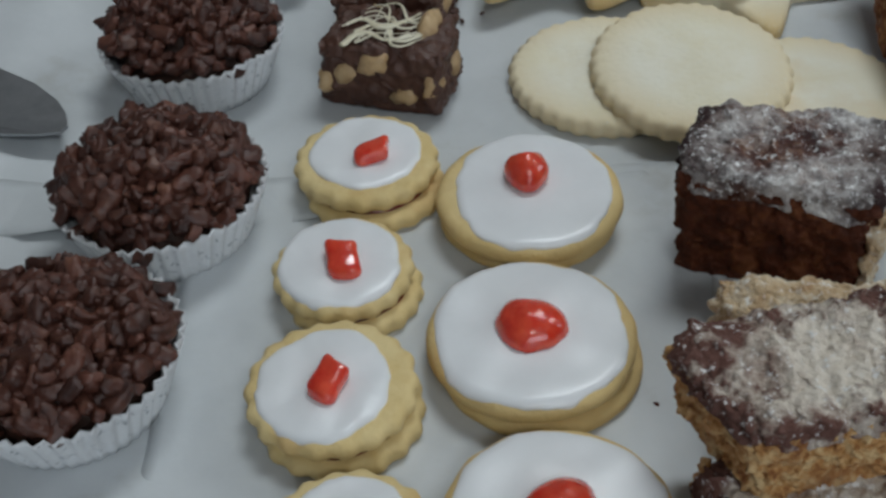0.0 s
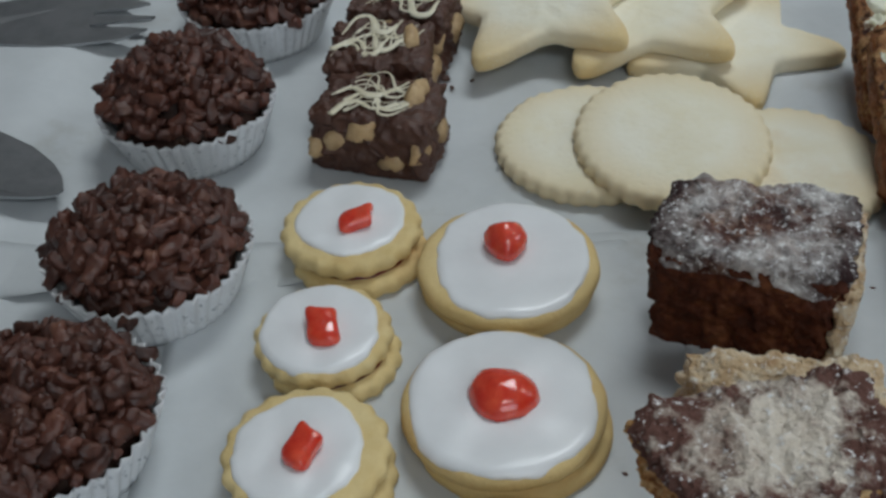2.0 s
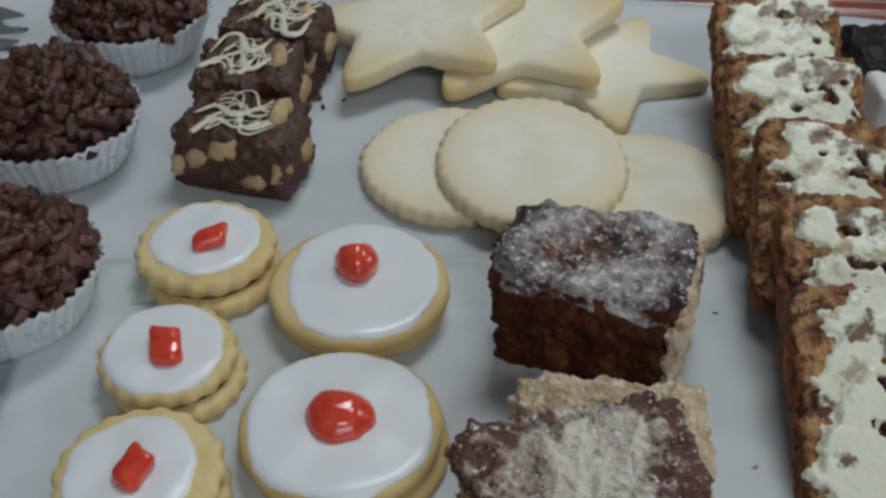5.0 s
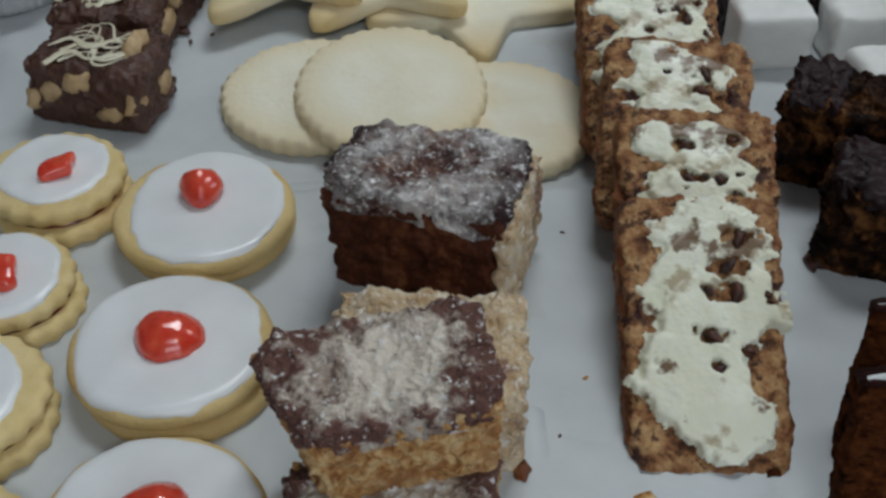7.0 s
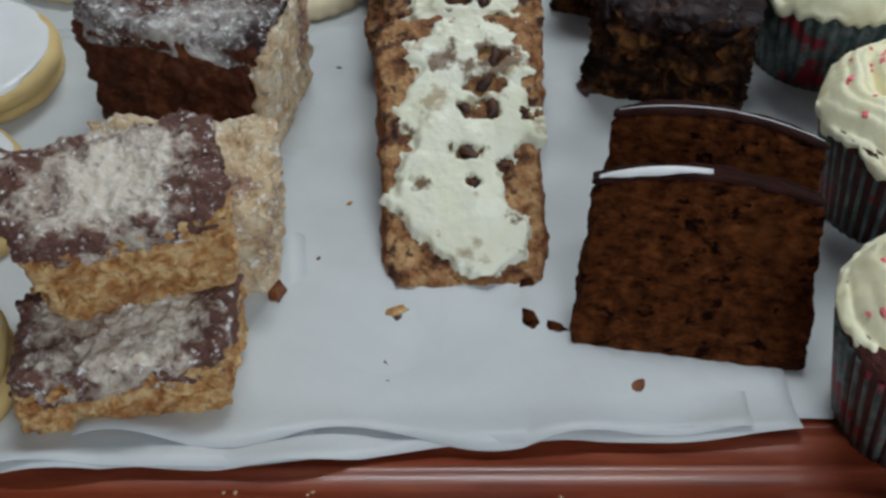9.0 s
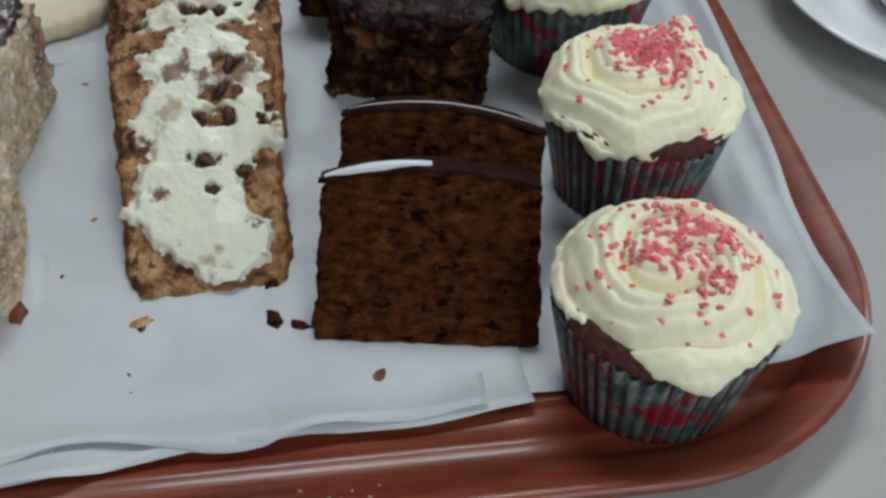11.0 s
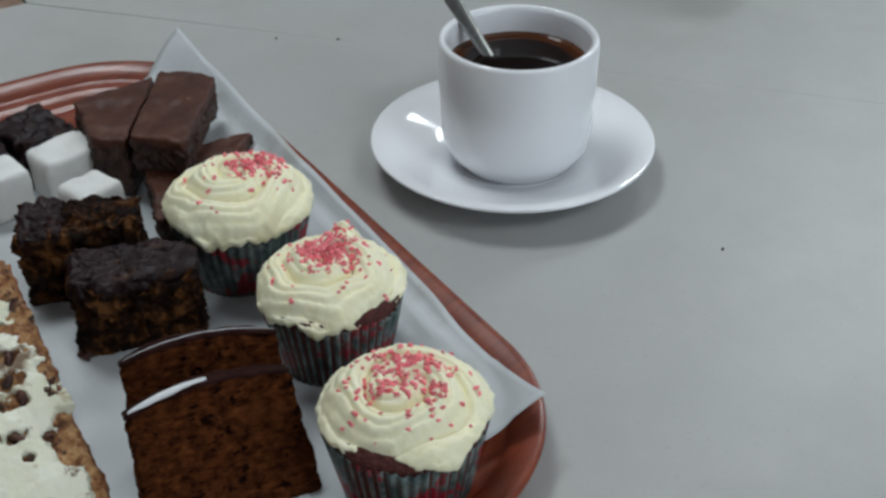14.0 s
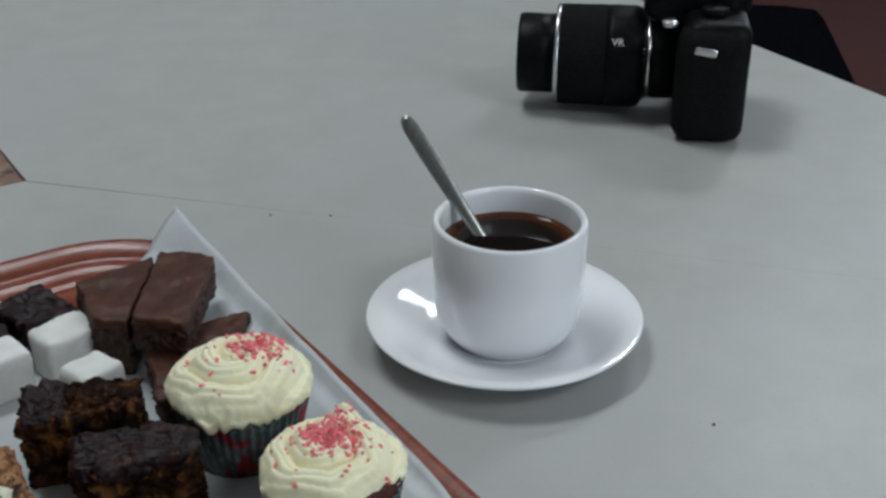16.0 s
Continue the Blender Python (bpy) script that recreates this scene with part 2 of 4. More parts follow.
M_CHERRY = material("glace_cherry", [(0.3, (0.60, 0.022, 0.012)), (0.7, (0.82, 0.110, 0.050))], 140, 0.14, bump=0.3, bump_scale=170, subsurface=0.35, coat=0.5, sss_col=(1, 0.15, 0.08))
M_JAM = material("dark_jam", [(0.4, (0.08, 0.010, 0.006)), (0.6, (0.16, 0.02, 0.01))], 100, 0.25)
M_CRUMB = material("golden_sponge", [(0.34, (0.24, 0.080, 0.020)), (0.46, (0.52, 0.26, 0.085)), (0.60, (0.72, 0.50, 0.25))], 240, 0.85, bump=1.0, bump_scale=520, blotch=(45, 0.52, 0.72, (0.28, 0.105, 0.032)))
M_CRUST_DARK = material("baked_sugar_crust", [(0.3, (0.030, 0.008, 0.004)), (0.5, (0.085, 0.022, 0.009)), (0.7, (0.19, 0.065, 0.025))], 120, 0.6, bump=0.9, bump_scale=420, spec=0.2)
M_DUST = material("sugar_dusted_crust", [(0.34, (0.026, 0.008, 0.008)), (0.50, (0.10, 0.040, 0.030)), (0.66, (0.30, 0.17, 0.11))], 100, 0.85, bump=1.0, bump_scale=520, blotch=(20, 0.39, 0.58, (0.80, 0.77, 0.74), 0.76), spots=(380, 0.55, 0.62, (0.86, 0.85, 0.84), 0.75), edge=(0.019, 0.033, (0.030, 0.010, 0.010), 0.050))
M_DUST_PALE = material("pale_dusted_crumble", [(0.30, (0.46, 0.28, 0.14)), (0.5, (0.64, 0.48, 0.30)), (0.7, (0.78, 0.68, 0.52))], 150, 0.85, bump=1.0, bump_scale=520, blotch=(26, 0.56, 0.66, (0.20, 0.08, 0.06), 0.7), spots=(330, 0.54, 0.64, (0.84, 0.82, 0.78), 0.75))
M_DUST_RING = material("patchy_dusted_crust", [(0.32, (0.10, 0.034, 0.022)), (0.50, (0.22, 0.098, 0.065)), (0.68, (0.46, 0.28, 0.19))], 130, 0.85, bump=1.0, bump_scale=520, blotch=(24, 0.28, 0.54, (0.74, 0.66, 0.56), 0.76), spots=(330, 0.565, 0.635, (0.84, 0.82, 0.80), 0.75), edge=(0.0125, 0.0225, (0.135, 0.058, 0.043), 0.060))
M_TEALOAF = material("fruit_tea_loaf", [(0.36, (0.070, 0.022, 0.008)), (0.47, (0.28, 0.115, 0.040)), (0.64, (0.52, 0.31, 0.14))], 170, 0.8, bump=1.0, bump_scale=380, blotch=(70, 0.57, 0.62, (0.050, 0.014, 0.009)), spots=(260, 0.58, 0.64, (0.09, 0.035, 0.014)))
M_TEACRUST = material("tea_loaf_crust", [(0.3, (0.060, 0.018, 0.006)), (0.5, (0.21, 0.062, 0.016)), (0.7, (0.36, 0.14, 0.042))], 90, 0.6, bump=0.7, bump_scale=350)
M_BUTTER = material("spread_butter", [(0.35, (0.7708, 0.7614, 0.5828)), (0.65, (0.8366, 0.8272, 0.6956))], 60, 0.34, blotch=(85, 0.58, 0.66, (0.47, 0.3948, 0.2632)), spots=(75, 0.575, 0.635, (0.19, 0.12, 0.07)), bump=0.6, bump_scale=140, subsurface=0.2, sss_col=(1, 0.9, 0.6))
M_RAISIN = material("raisin", [(0.4, (0.030, 0.009, 0.006)), (0.6, (0.10, 0.032, 0.018))], 200, 0.45, bump=0.6, bump_scale=400)
# The near-black blotch paints the shade inside the crumb's pores.
M_GINGER = material("dark_gingerbread", [(0.34, (0.01292, 0.003456, 0.001188)), (0.46, (0.05365, 0.01469, 0.004356)), (0.58, (0.09439, 0.02765, 0.00792)), (0.72, (0.159, 0.05184, 0.01505))], 200, 0.85, bump=1.0, bump_scale=260, stretch=(1, 1, 1.7), blotch=(130, 0.585, 0.625, (0.007949, 0.00216, 0.001188)), spots=(45, 0.56, 0.72, (0.1043, 0.03283, 0.009504)), spec=0.06)
M_GINGERTOP = material("gingerbread_top", [(0.35, (0.0154, 0.0049, 0.0042)), (0.65, (0.0385, 0.0126, 0.0098))], 70, 0.65, bump=0.5, spec=0.08)
# Its black blotch colours in the shaded pits between the fruit.
M_BROWNIE = material("sticky_fruit_slice", [(0.38, (0.003315, 0.001326, 0.000663)), (0.50, (0.02387, 0.007956, 0.002652)), (0.62, (0.1658, 0.0663, 0.01989))], 110, 0.6, bump=1.0, bump_scale=300, blotch=(34, 0.53, 0.66, (0.00663, 0.001989, 0.001326)), spec=0.12)
M_BROWNIETOP = material("dark_chocolate_top", [(0.35, (0.007, 0.0028, 0.0042)), (0.65, (0.0238, 0.0084, 0.0091))], 55, 0.5, bump=0.5, bump_scale=180, blotch=(80, 0.58, 0.68, (0.07, 0.0315, 0.0154)), spec=0.25)
M_MALLOW = material("white_marshmallow", [(0.4, (0.78, 0.77, 0.74)), (0.6, (0.84, 0.83, 0.80))], 90, 0.6, bump=0.1, bump_scale=250, subsurface=0.2, sss_col=(1, 1, 1))
M_FROST = material("butter_icing", [(0.35, (0.97, 0.89, 0.60)), (0.65, (0.98, 0.93, 0.68))], 60, 0.5, bump=0.12, bump_scale=380, subsurface=0.35, sss_col=(1, 0.9, 0.7))
M_SPRINKLE = material("pink_sugar_sprinkle", [(0.3, (0.82, 0.10, 0.14)), (0.7, (0.93, 0.27, 0.28))], 500, 0.35, vary=0.25, subsurface=0.2, sss_col=(1, 0.3, 0.3))
M_CUPCAKE = material("red_velvet_sponge", [(0.3, (0.035, 0.008, 0.006)), (0.7, (0.12, 0.025, 0.018))], 180, 0.8, bump=0.8, bump_scale=450)
M_CHINA = material("white_china", [(0.4, (0.89, 0.90, 0.92)), (0.6, (0.91, 0.92, 0.94))], 10, 0.08, coat=0.4)
M_STEEL = material("brushed_steel", [(0.4, (0.34, 0.35, 0.33)), (0.6, (0.44, 0.45, 0.42))], 60, 0.30, metal=1.0, stretch=(1, 12, 1))
M_TONGS = material("dull_steel", [(0.4, (0.36, 0.37, 0.38)), (0.6, (0.46, 0.47, 0.48))], 40, 0.42, metal=1.0, bump=0.05)
M_BLACK = material("black_plastic", [(0.4, (0.003, 0.003, 0.004)), (0.6, (0.006, 0.006, 0.007))], 200, 0.4, bump=0.1, bump_scale=1500, spec=0.10)
M_RUBBER = material("black_rubber_grip", [(0.4, (0.006, 0.006, 0.006)), (0.6, (0.012, 0.012, 0.012))], 600, 0.8, bump=0.4, bump_scale=1800, spec=0.08)
M_SILVER = material("silver_ring", [(0.4, (0.65, 0.65, 0.66)), (0.6, (0.75, 0.75, 0.76))], 60, 0.25, metal=1.0)
M_MARK = material("white_marking", [(0.4, (0.75, 0.75, 0.75)), (0.6, (0.8, 0.8, 0.8))], 50, 0.5)
# Greys of the unseen walls and ceiling, set to control bounced light.
M_WALL = material("grey_wall", [(0.4, (0.50, 0.51, 0.52)), (0.6, (0.54, 0.55, 0.56))], 4, 0.9, bump=0.05)
M_CEIL = material("white_ceiling", [(0.4, (0.74, 0.75, 0.75)), (0.6, (0.78, 0.79, 0.79))], 4, 0.9)
M_CARPET = material("maroon_carpet", [(0.35, (0.050, 0.012, 0.010)), (0.65, (0.090, 0.024, 0.020))], 300, 0.95, bump=0.5, bump_scale=600, blotch=(6, 0.5, 0.8, (0.05, 0.013, 0.012)))
M_CHAIR = material("black_vinyl", [(0.4, (0.003, 0.003, 0.004)), (0.6, (0.005, 0.005, 0.007))], 120, 0.9, bump=0.2, bump_scale=600, spec=0.0)

M_COFFEE = material("black_coffee", [(0.4, (0.004, 0.0013, 0.0008)), (0.6, (0.007, 0.002, 0.001))], 20, 0.06, spec=0.1, edge=(0.0270, 0.0372, (0.10, 0.028, 0.007), 0.0))
M_MENISCUS = material("thin_coffee_edge", [(0.4, (0.09, 0.028, 0.010)), (0.6, (0.14, 0.05, 0.02))], 40, 0.1)
M_GLOW = material("panel_diffuser", [(0.4, (0.8, 0.8, 0.78)), (0.6, (0.82, 0.82, 0.8))], 10, 0.5)


# ---- the room ----
# Walls and ceiling are unseen, added to enclose and bounce the light.
TABLE_Z, FLOOR_Z, CEIL_Z = -0.007, -0.757, 1.9
X0, X1, Y0, Y1 = -2.4, 4.5, -3.2, 3.5
structure("floor", box(X0 - 0.2, X1 + 0.2, Y0 - 0.2, Y1 + 0.2, FLOOR_Z - 0.1, FLOOR_Z), M_CARPET, "dark maroon carpet floor", category="floor")
structure("ceiling", box(X0 - 0.2, X1 + 0.2, Y0 - 0.2, Y1 + 0.2, CEIL_Z, CEIL_Z + 0.1), M_CEIL, "unseen plain white ceiling", category="ceiling")
# The south opening is made up to go with the fill lamp.
structure("wall_south", join(box(X0 - 0.2, 0.05, Y0 - 0.2, Y0, FLOOR_Z, CEIL_Z), box(2.15, X1 + 0.2, Y0 - 0.2, Y0, FLOOR_Z, CEIL_Z),
                             box(0.05, 2.15, Y0 - 0.2, Y0, FLOOR_Z, 0.3), box(0.05, 2.15, Y0 - 0.2, Y0, 1.5, CEIL_Z)), M_WALL, "unseen pale grey wall with a wide window opening", category="wall")
structure("wall_west", box(X0 - 0.2, X0, Y0, Y1, FLOOR_Z, CEIL_Z), M_WALL, "unseen plain pale grey wall", category="wall")
WZ0, WZ1 = 0.4, 1.5
EW0, EW1 = 0.35, 1.65
structure("wall_east", join(box(X1, X1 + 0.2, Y0, EW0, FLOOR_Z, CEIL_Z), box(X1, X1 + 0.2, EW1, Y1, FLOOR_Z, CEIL_Z),
                            box(X1, X1 + 0.2, EW0, EW1, FLOOR_Z, WZ0), box(X1, X1 + 0.2, EW0, EW1, WZ1, CEIL_Z)), M_WALL, "unseen pale grey wall with a wide window opening", category="wall")
structure("wall_north", box(X0 - 0.2, X1 + 0.2, Y1, Y1 + 0.2, FLOOR_Z, CEIL_Z), M_WALL, "unseen plain pale grey wall", category="wall")
for px, py in PANELS:
    fit_ = thing("ceiling_light", pose(px, py, CEIL_Z), "unseen white recessed ceiling light panel", "ceiling light", "ceiling light panels")
    part("frame", join(box(-0.45, -0.41, -0.25, 0.25, -0.05, -0.001), box(0.41, 0.45, -0.25, 0.25, -0.05, -0.001), box(-0.41, 0.41, -0.25, -0.21, -0.05, -0.001), box(-0.41, 0.41, 0.21, 0.25, -0.05, -0.001)), M_GLOW, fit_, smooth=False)
    part("diffuser", box(-0.41, 0.41, -0.21, 0.21, -0.03, -0.001), M_GLOW, fit_, smooth=False)

# ---- the tables: two laminate tops that meet along a slanting joint ----
JOINT_A, JOINT_B = Vector((0.4174, 0.6400)), Vector((0.8838, -0.1245))
GAP, GAP_END = Vector((0.00045, 0.00027)), Vector((0.00003, 0.00002))
JOINT_M = JOINT_A + (JOINT_B - JOINT_A) * 0.24


def table(name, poly, legs, label, top_mat=M_TABLE, z=TABLE_Z):
    t = thing(name, pose(0, 0, 0), label, "table")
    bm = slab(poly, z - 0.024, z)
    top = part("tabletop", bm, top_mat, t, smooth=False)
    mod = top.modifiers.new("soft_edge", "BEVEL")
    mod.width, mod.segments = 0.00015, 1
    for x, y in legs:
        part("leg", box(x - 0.02, x + 0.02, y - 0.02, y + 0.02, FLOOR_Z, z - 0.024), M_BLACK, t)
    return t


table("table", [tuple(JOINT_A - GAP), (-0.9, 0.894), (-0.9, -0.85), (0.69, -0.85), tuple(JOINT_B - GAP_END), tuple(JOINT_M - GAP_END * 1.5)],
      [(-0.8, 0.75), (-0.8, -0.75), (0.55, -0.75), (0.3, 0.55)], "off-white laminate table under the cake tray")
table("table", [tuple(JOINT_A + GAP), tuple(JOINT_M + GAP_END * 1.5), tuple(JOINT_B + GAP_END), (1.0432, 0.4539), (1.30, 1.39), (0.60, 1.57), (0.4306, 0.7071)],
      [(1.18, 1.28), (0.65, 1.45), (0.86, 0.05), (0.5, 0.68)], "off-white laminate table joined to its neighbour")
table("side_table", [(0.4172, 0.6421), (0.4302, 0.7071), (0.595, 1.56), (-0.9, 1.56), (-0.9, 0.897)],
      [(0.45, 1.4), (-0.8, 1.4), (-0.8, 1.0), (0.36, 0.75)], "brown wood table with dark blemishes", M_WOODTOP, TABLE_Z - 0.0015)
speck_bm = join(*[moved(rounded((0.0022, 0.0014, 0.0006), (1, 1, 1), 0.0003), pose(x, y, TABLE_Z + 0.0003, 0, 0, a))
                  for x, y, a in ((0.5215, 0.1395, 10), (0.5070, 0.4760, 60), (0.5347, 0.4478, -58))])
tagged(new("table_specks", link("table_specks", speck_bm, M_RAISIN)), "tiny dark specks on the table top", "crumbs", kind="stuff")

# ---- a black chair past the table's edge ----
chair = thing("chair", pose(1.70, 0.95, FLOOR_Z, 0, 0, 38), "black vinyl chair standing beyond the table", "chair")
part("seat", moved(rounded((0.56, 0.46, 0.07), (6, 6, 3), 0.03), pose(0, 0, 0.46)), M_CHAIR, chair)
part("backrest", moved(rounded((0.54, 0.06, 0.46), (6, 3, 6), 0.028), pose(0, 0.24, 0.76, -6)), M_CHAIR, chair)
for sx in (-0.2, 0.2):
    for sy in (-0.2, 0.2):
        part("leg", moved(lathe([(0, 0), (0.013, 0), (0.013, 0.43), (0, 0.43)], 12), pose(sx, sy, 0)), M_BLACK, chair)

# ---- the tray ----
TRAY = pose(0.1344, 0.3278, 0, 0, 0, -9.5)
TA, TB, TR = 0.2785, 0.2120, 0.077


def tray_ring(inset, z, segs=24):
    a, b, r = TA - inset, TB - inset, max(TR - inset, 0.03)
    pts = []
    for cx, cy, a0 in ((a - r, b - r, 0), (-a + r, b - r, 90), (-a + r, -b + r, 180), (a - r, -b + r, 270)):
        for i in range(segs):
            t = radians(a0 + 90 * i / (segs - 1))
            pts.append((cx + r * math.cos(t), cy + r * math.sin(t), z))
    return pts


TRAY_ROWS = [(0.0078, -0.0066), (0.001, 0.004), (0.0, 0.0072), (0.0012, 0.0084), (0.0035, 0.0080), (0.013, 0.0046), (0.0140, 0.0030), (0.0165, 0.0022),
             (0.0200, 0.0018), (0.0208, 0.0021), (0.0222, 0.0022), (0.0232, 0.0018), (0.0260, 0.0006), (0.0300, 0.0000), (0.0308, 0.0003), (0.0322, 0.0003), (0.0332, 0.0000), (0.036, -0.0012), (0.039, -0.0022), (0.046, -0.0024)]
tray = thing("tray", TRAY, "glossy red-brown wood-effect tray with a ridged rim", "tray")


def tray_part(name, rows, cap_first, cap_last):
    bm = bmesh.new()
    loops = [[bm.verts.new(p) for p in tray_ring(i, z)] for i, z in rows]
    for la, lb in zip(loops, loops[1:]):
        for i in range(len(la)):
            j = (i + 1) % len(la)
            bm.faces.new((la[i], la[j], lb[j], lb[i]))
    if cap_last:
        bm.faces.new(loops[-1])
    if cap_first:
        bm.faces.new(loops[0][::-1])
    part(name, bm, M_TRAY, tray)


tray_part("rim", TRAY_ROWS[:-2], False, False)
tray_part("base", [(0.008, -0.0066), (0.0362, -0.0064)] + TRAY_ROWS[-3:], True, True)


def rim_height(x, y):
    """Height of the tray's inner surface under a world point."""
    u = TRAY.inverted() @ Vector((x, y, 0))
    qx, qy = abs(u.x) - (TA - TR), abs(u.y) - (TB - TR)
    d = TR - math.hypot(max(qx, 0), max(qy, 0)) - min(max(qx, qy), 0)
    if d <= 0:
        return 0.0086
    for (i0, z0), (i1, z1) in zip(TRAY_ROWS[3:], TRAY_ROWS[4:]):
        if i0 <= d <= i1:
            return z0 + (z1 - z0) * (d - i0) / (i1 - i0)
    return -0.0024 if d > 0.04 else 0.0086


# ---- sheets of greaseproof paper ----
def sheet(name, corners, lift, nx, ny, wave, seed, label, curl=None, bulge=0.0):
    """A thin sheet: corners front-left, front-right, back-right, back-left; edges waver by wave metres."""
    bm = bmesh.new()
    grid = []
    for j in range(ny + 1):
        row = []
        for i in range(nx + 1):
            u, w = i / nx, j / ny
            x = (corners[0][0] * (1 - u) + corners[1][0] * u) * (1 - w) + (corners[3][0] * (1 - u) + corners[2][0] * u) * w
            y = (corners[0][1] * (1 - u) + corners[1][1] * u) * (1 - w) + (corners[3][1] * (1 - u) + corners[2][1] * u) * w
            y += wave * noise.noise(Vector((x * 28, seed, 0))) * (1 - w) ** 3
            x += bulge * u * math.sin(math.pi * w)
            x += 0.4 * wave * noise.noise(Vector((seed, y * 30, 4)))
            z = max(rim_height(x, y) + 0.0020, -0.0012) + lift
            z += 0.0015 * noise.noise(Vector((x * 22, y * 22, seed))) + 0.0004 * noise.noise(Vector((x * 60, y * 60, seed)))
            z += 0.0080 * max(0, noise.noise(Vector((x * 30, seed * 2, 1)))) * max(0, 1 - w * 7) ** 2
            if curl:
                z += curl(x, y, u, w)
            row.append(bm.verts.new((x, y, max(z, rim_height(x, y) + 0.0013 + lift * 0.5))))
        grid.append(row)
    for j in range(ny):
        for i in range(nx):
            bm.faces.new((grid[j][i], grid[j][i + 1], grid[j + 1][i + 1], grid[j + 1][i]))
    ob = tagged(new(name, link(name, bm, M_PAPER)), label, "paper sheet", "paper sheets under the cakes")
    mod = ob.modifiers.new("thickness", "SOLIDIFY")
    mod.thickness, mod.offset = 0.00018, 1
    return ob


sheet("paper_sheet", [(-0.200, 0.315), (0.345, 0.300), (0.335, 0.472), (-0.165, 0.600)], 0.0, 70, 40, 0.002, 1.3, "white greaseproof paper sheet lining the tray")
sheet("paper_sheet", [(-0.200, 0.175), (0.156, 0.1315), (0.168, 0.324), (-0.200, 0.345)], 0.0004, 70, 40, 0.002, 5.1, "white greaseproof paper sheet lining the tray")
sheet("paper_sheet", [(-0.061, 0.156), (0.2775, 0.1205), (0.298, 0.316), (-0.052, 0.330)], 0.0008, 80, 44, 0.004, 9.4, "creased white greaseproof paper sheet with a wavy edge")
sheet("paper_sheet", [(0.100, 0.146), (0.2655, 0.1215), (0.295, 0.310), (0.118, 0.322)], 0.0012, 60, 40, 0.009, 2.2, "creased white greaseproof paper sheet with a wavy edge")
RIGHT_CURL = lambda x, y, u, w: 0.022 * max(0.0, u - 0.55) ** 1.6 * (1 + 1.2 * w * w)
sheet("paper_sheet", [(0.276, 0.1290), (0.3635, 0.1068), (0.4350, 0.470), (0.325, 0.428)], 0.0006, 40, 80, 0.002, 7.7, "white greaseproof paper sheet curling up at the rim", RIGHT_CURL, 0.0015)


# ---- cakes and biscuits ----
def disc_rows(r, h, edge, rings=5, dome=0.0):
    rows = [(0, 0.0), (r - edge * 0.6, 0.0)]
    for k in range(1, 6):
        a = radians(-90 + 180 * k / 6)
        rows.append((r - edge + edge * math.cos(a), h / 2 + h / 2 * math.sin(a)))
    for k in range(rings, -1, -1):
        f = (r - edge) / r * k / rings
        rows.append((r * f, h + dome * (1 - f * f)))
    return rows


def scallop(n, amp, seed, rough=0.012):
    return lambda a, r, z: r * (1 + amp * math.cos(n * a) + rough * noise.noise(Vector((3 * math.cos(a), 3 * math.sin(a), seed))))


def wobble(seed, amt=0.0006, f=120):
    return lambda a, r, z: z + amt * noise.noise(Vector((r * math.cos(a) * f, r * math.sin(a) * f, seed)))


def cherry_bm(kind, size):
    if kind == "half":
        bm = lathe([(0, 0)] + [(math.cos(radians(t)) * 1.0, math.sin(radians(t)) * 0.82) for t in range(0, 90, 10)] + [(0, 0.80)], 28,
                   lambda a, r, z: r * (1 + 0.07 * math.cos(2 * a + 0.6) + 0.04 * math.cos(3 * a)))
    elif kind == "whole":
        bm = lathe([(0, 0), (0.8, 0.0), (1.0, 0.35), (0.97, 0.7), (0.78, 1.05), (0.45, 1.32), (0.16, 1.5), (0, 1.52)], 28,
                   lambda a, r, z: r * (1 + 0.08 * math.cos(3 * a)))
    else:
        bm = rounded((2.0, 1.6, 0.95), (10, 8, 6), 0.36)
        for v in bm.verts:
            v.co += Vector((0.25 * v.co.y * v.co.y, 0.18 * math.sin(v.co.x * 2), 0.4 + 0.12 * v.co.x))
    for v in bm.verts:
        v.co *= size
        v.co += v.co.normalized() * 0.0006 * noise.noise(v.co * 240)
    return bm


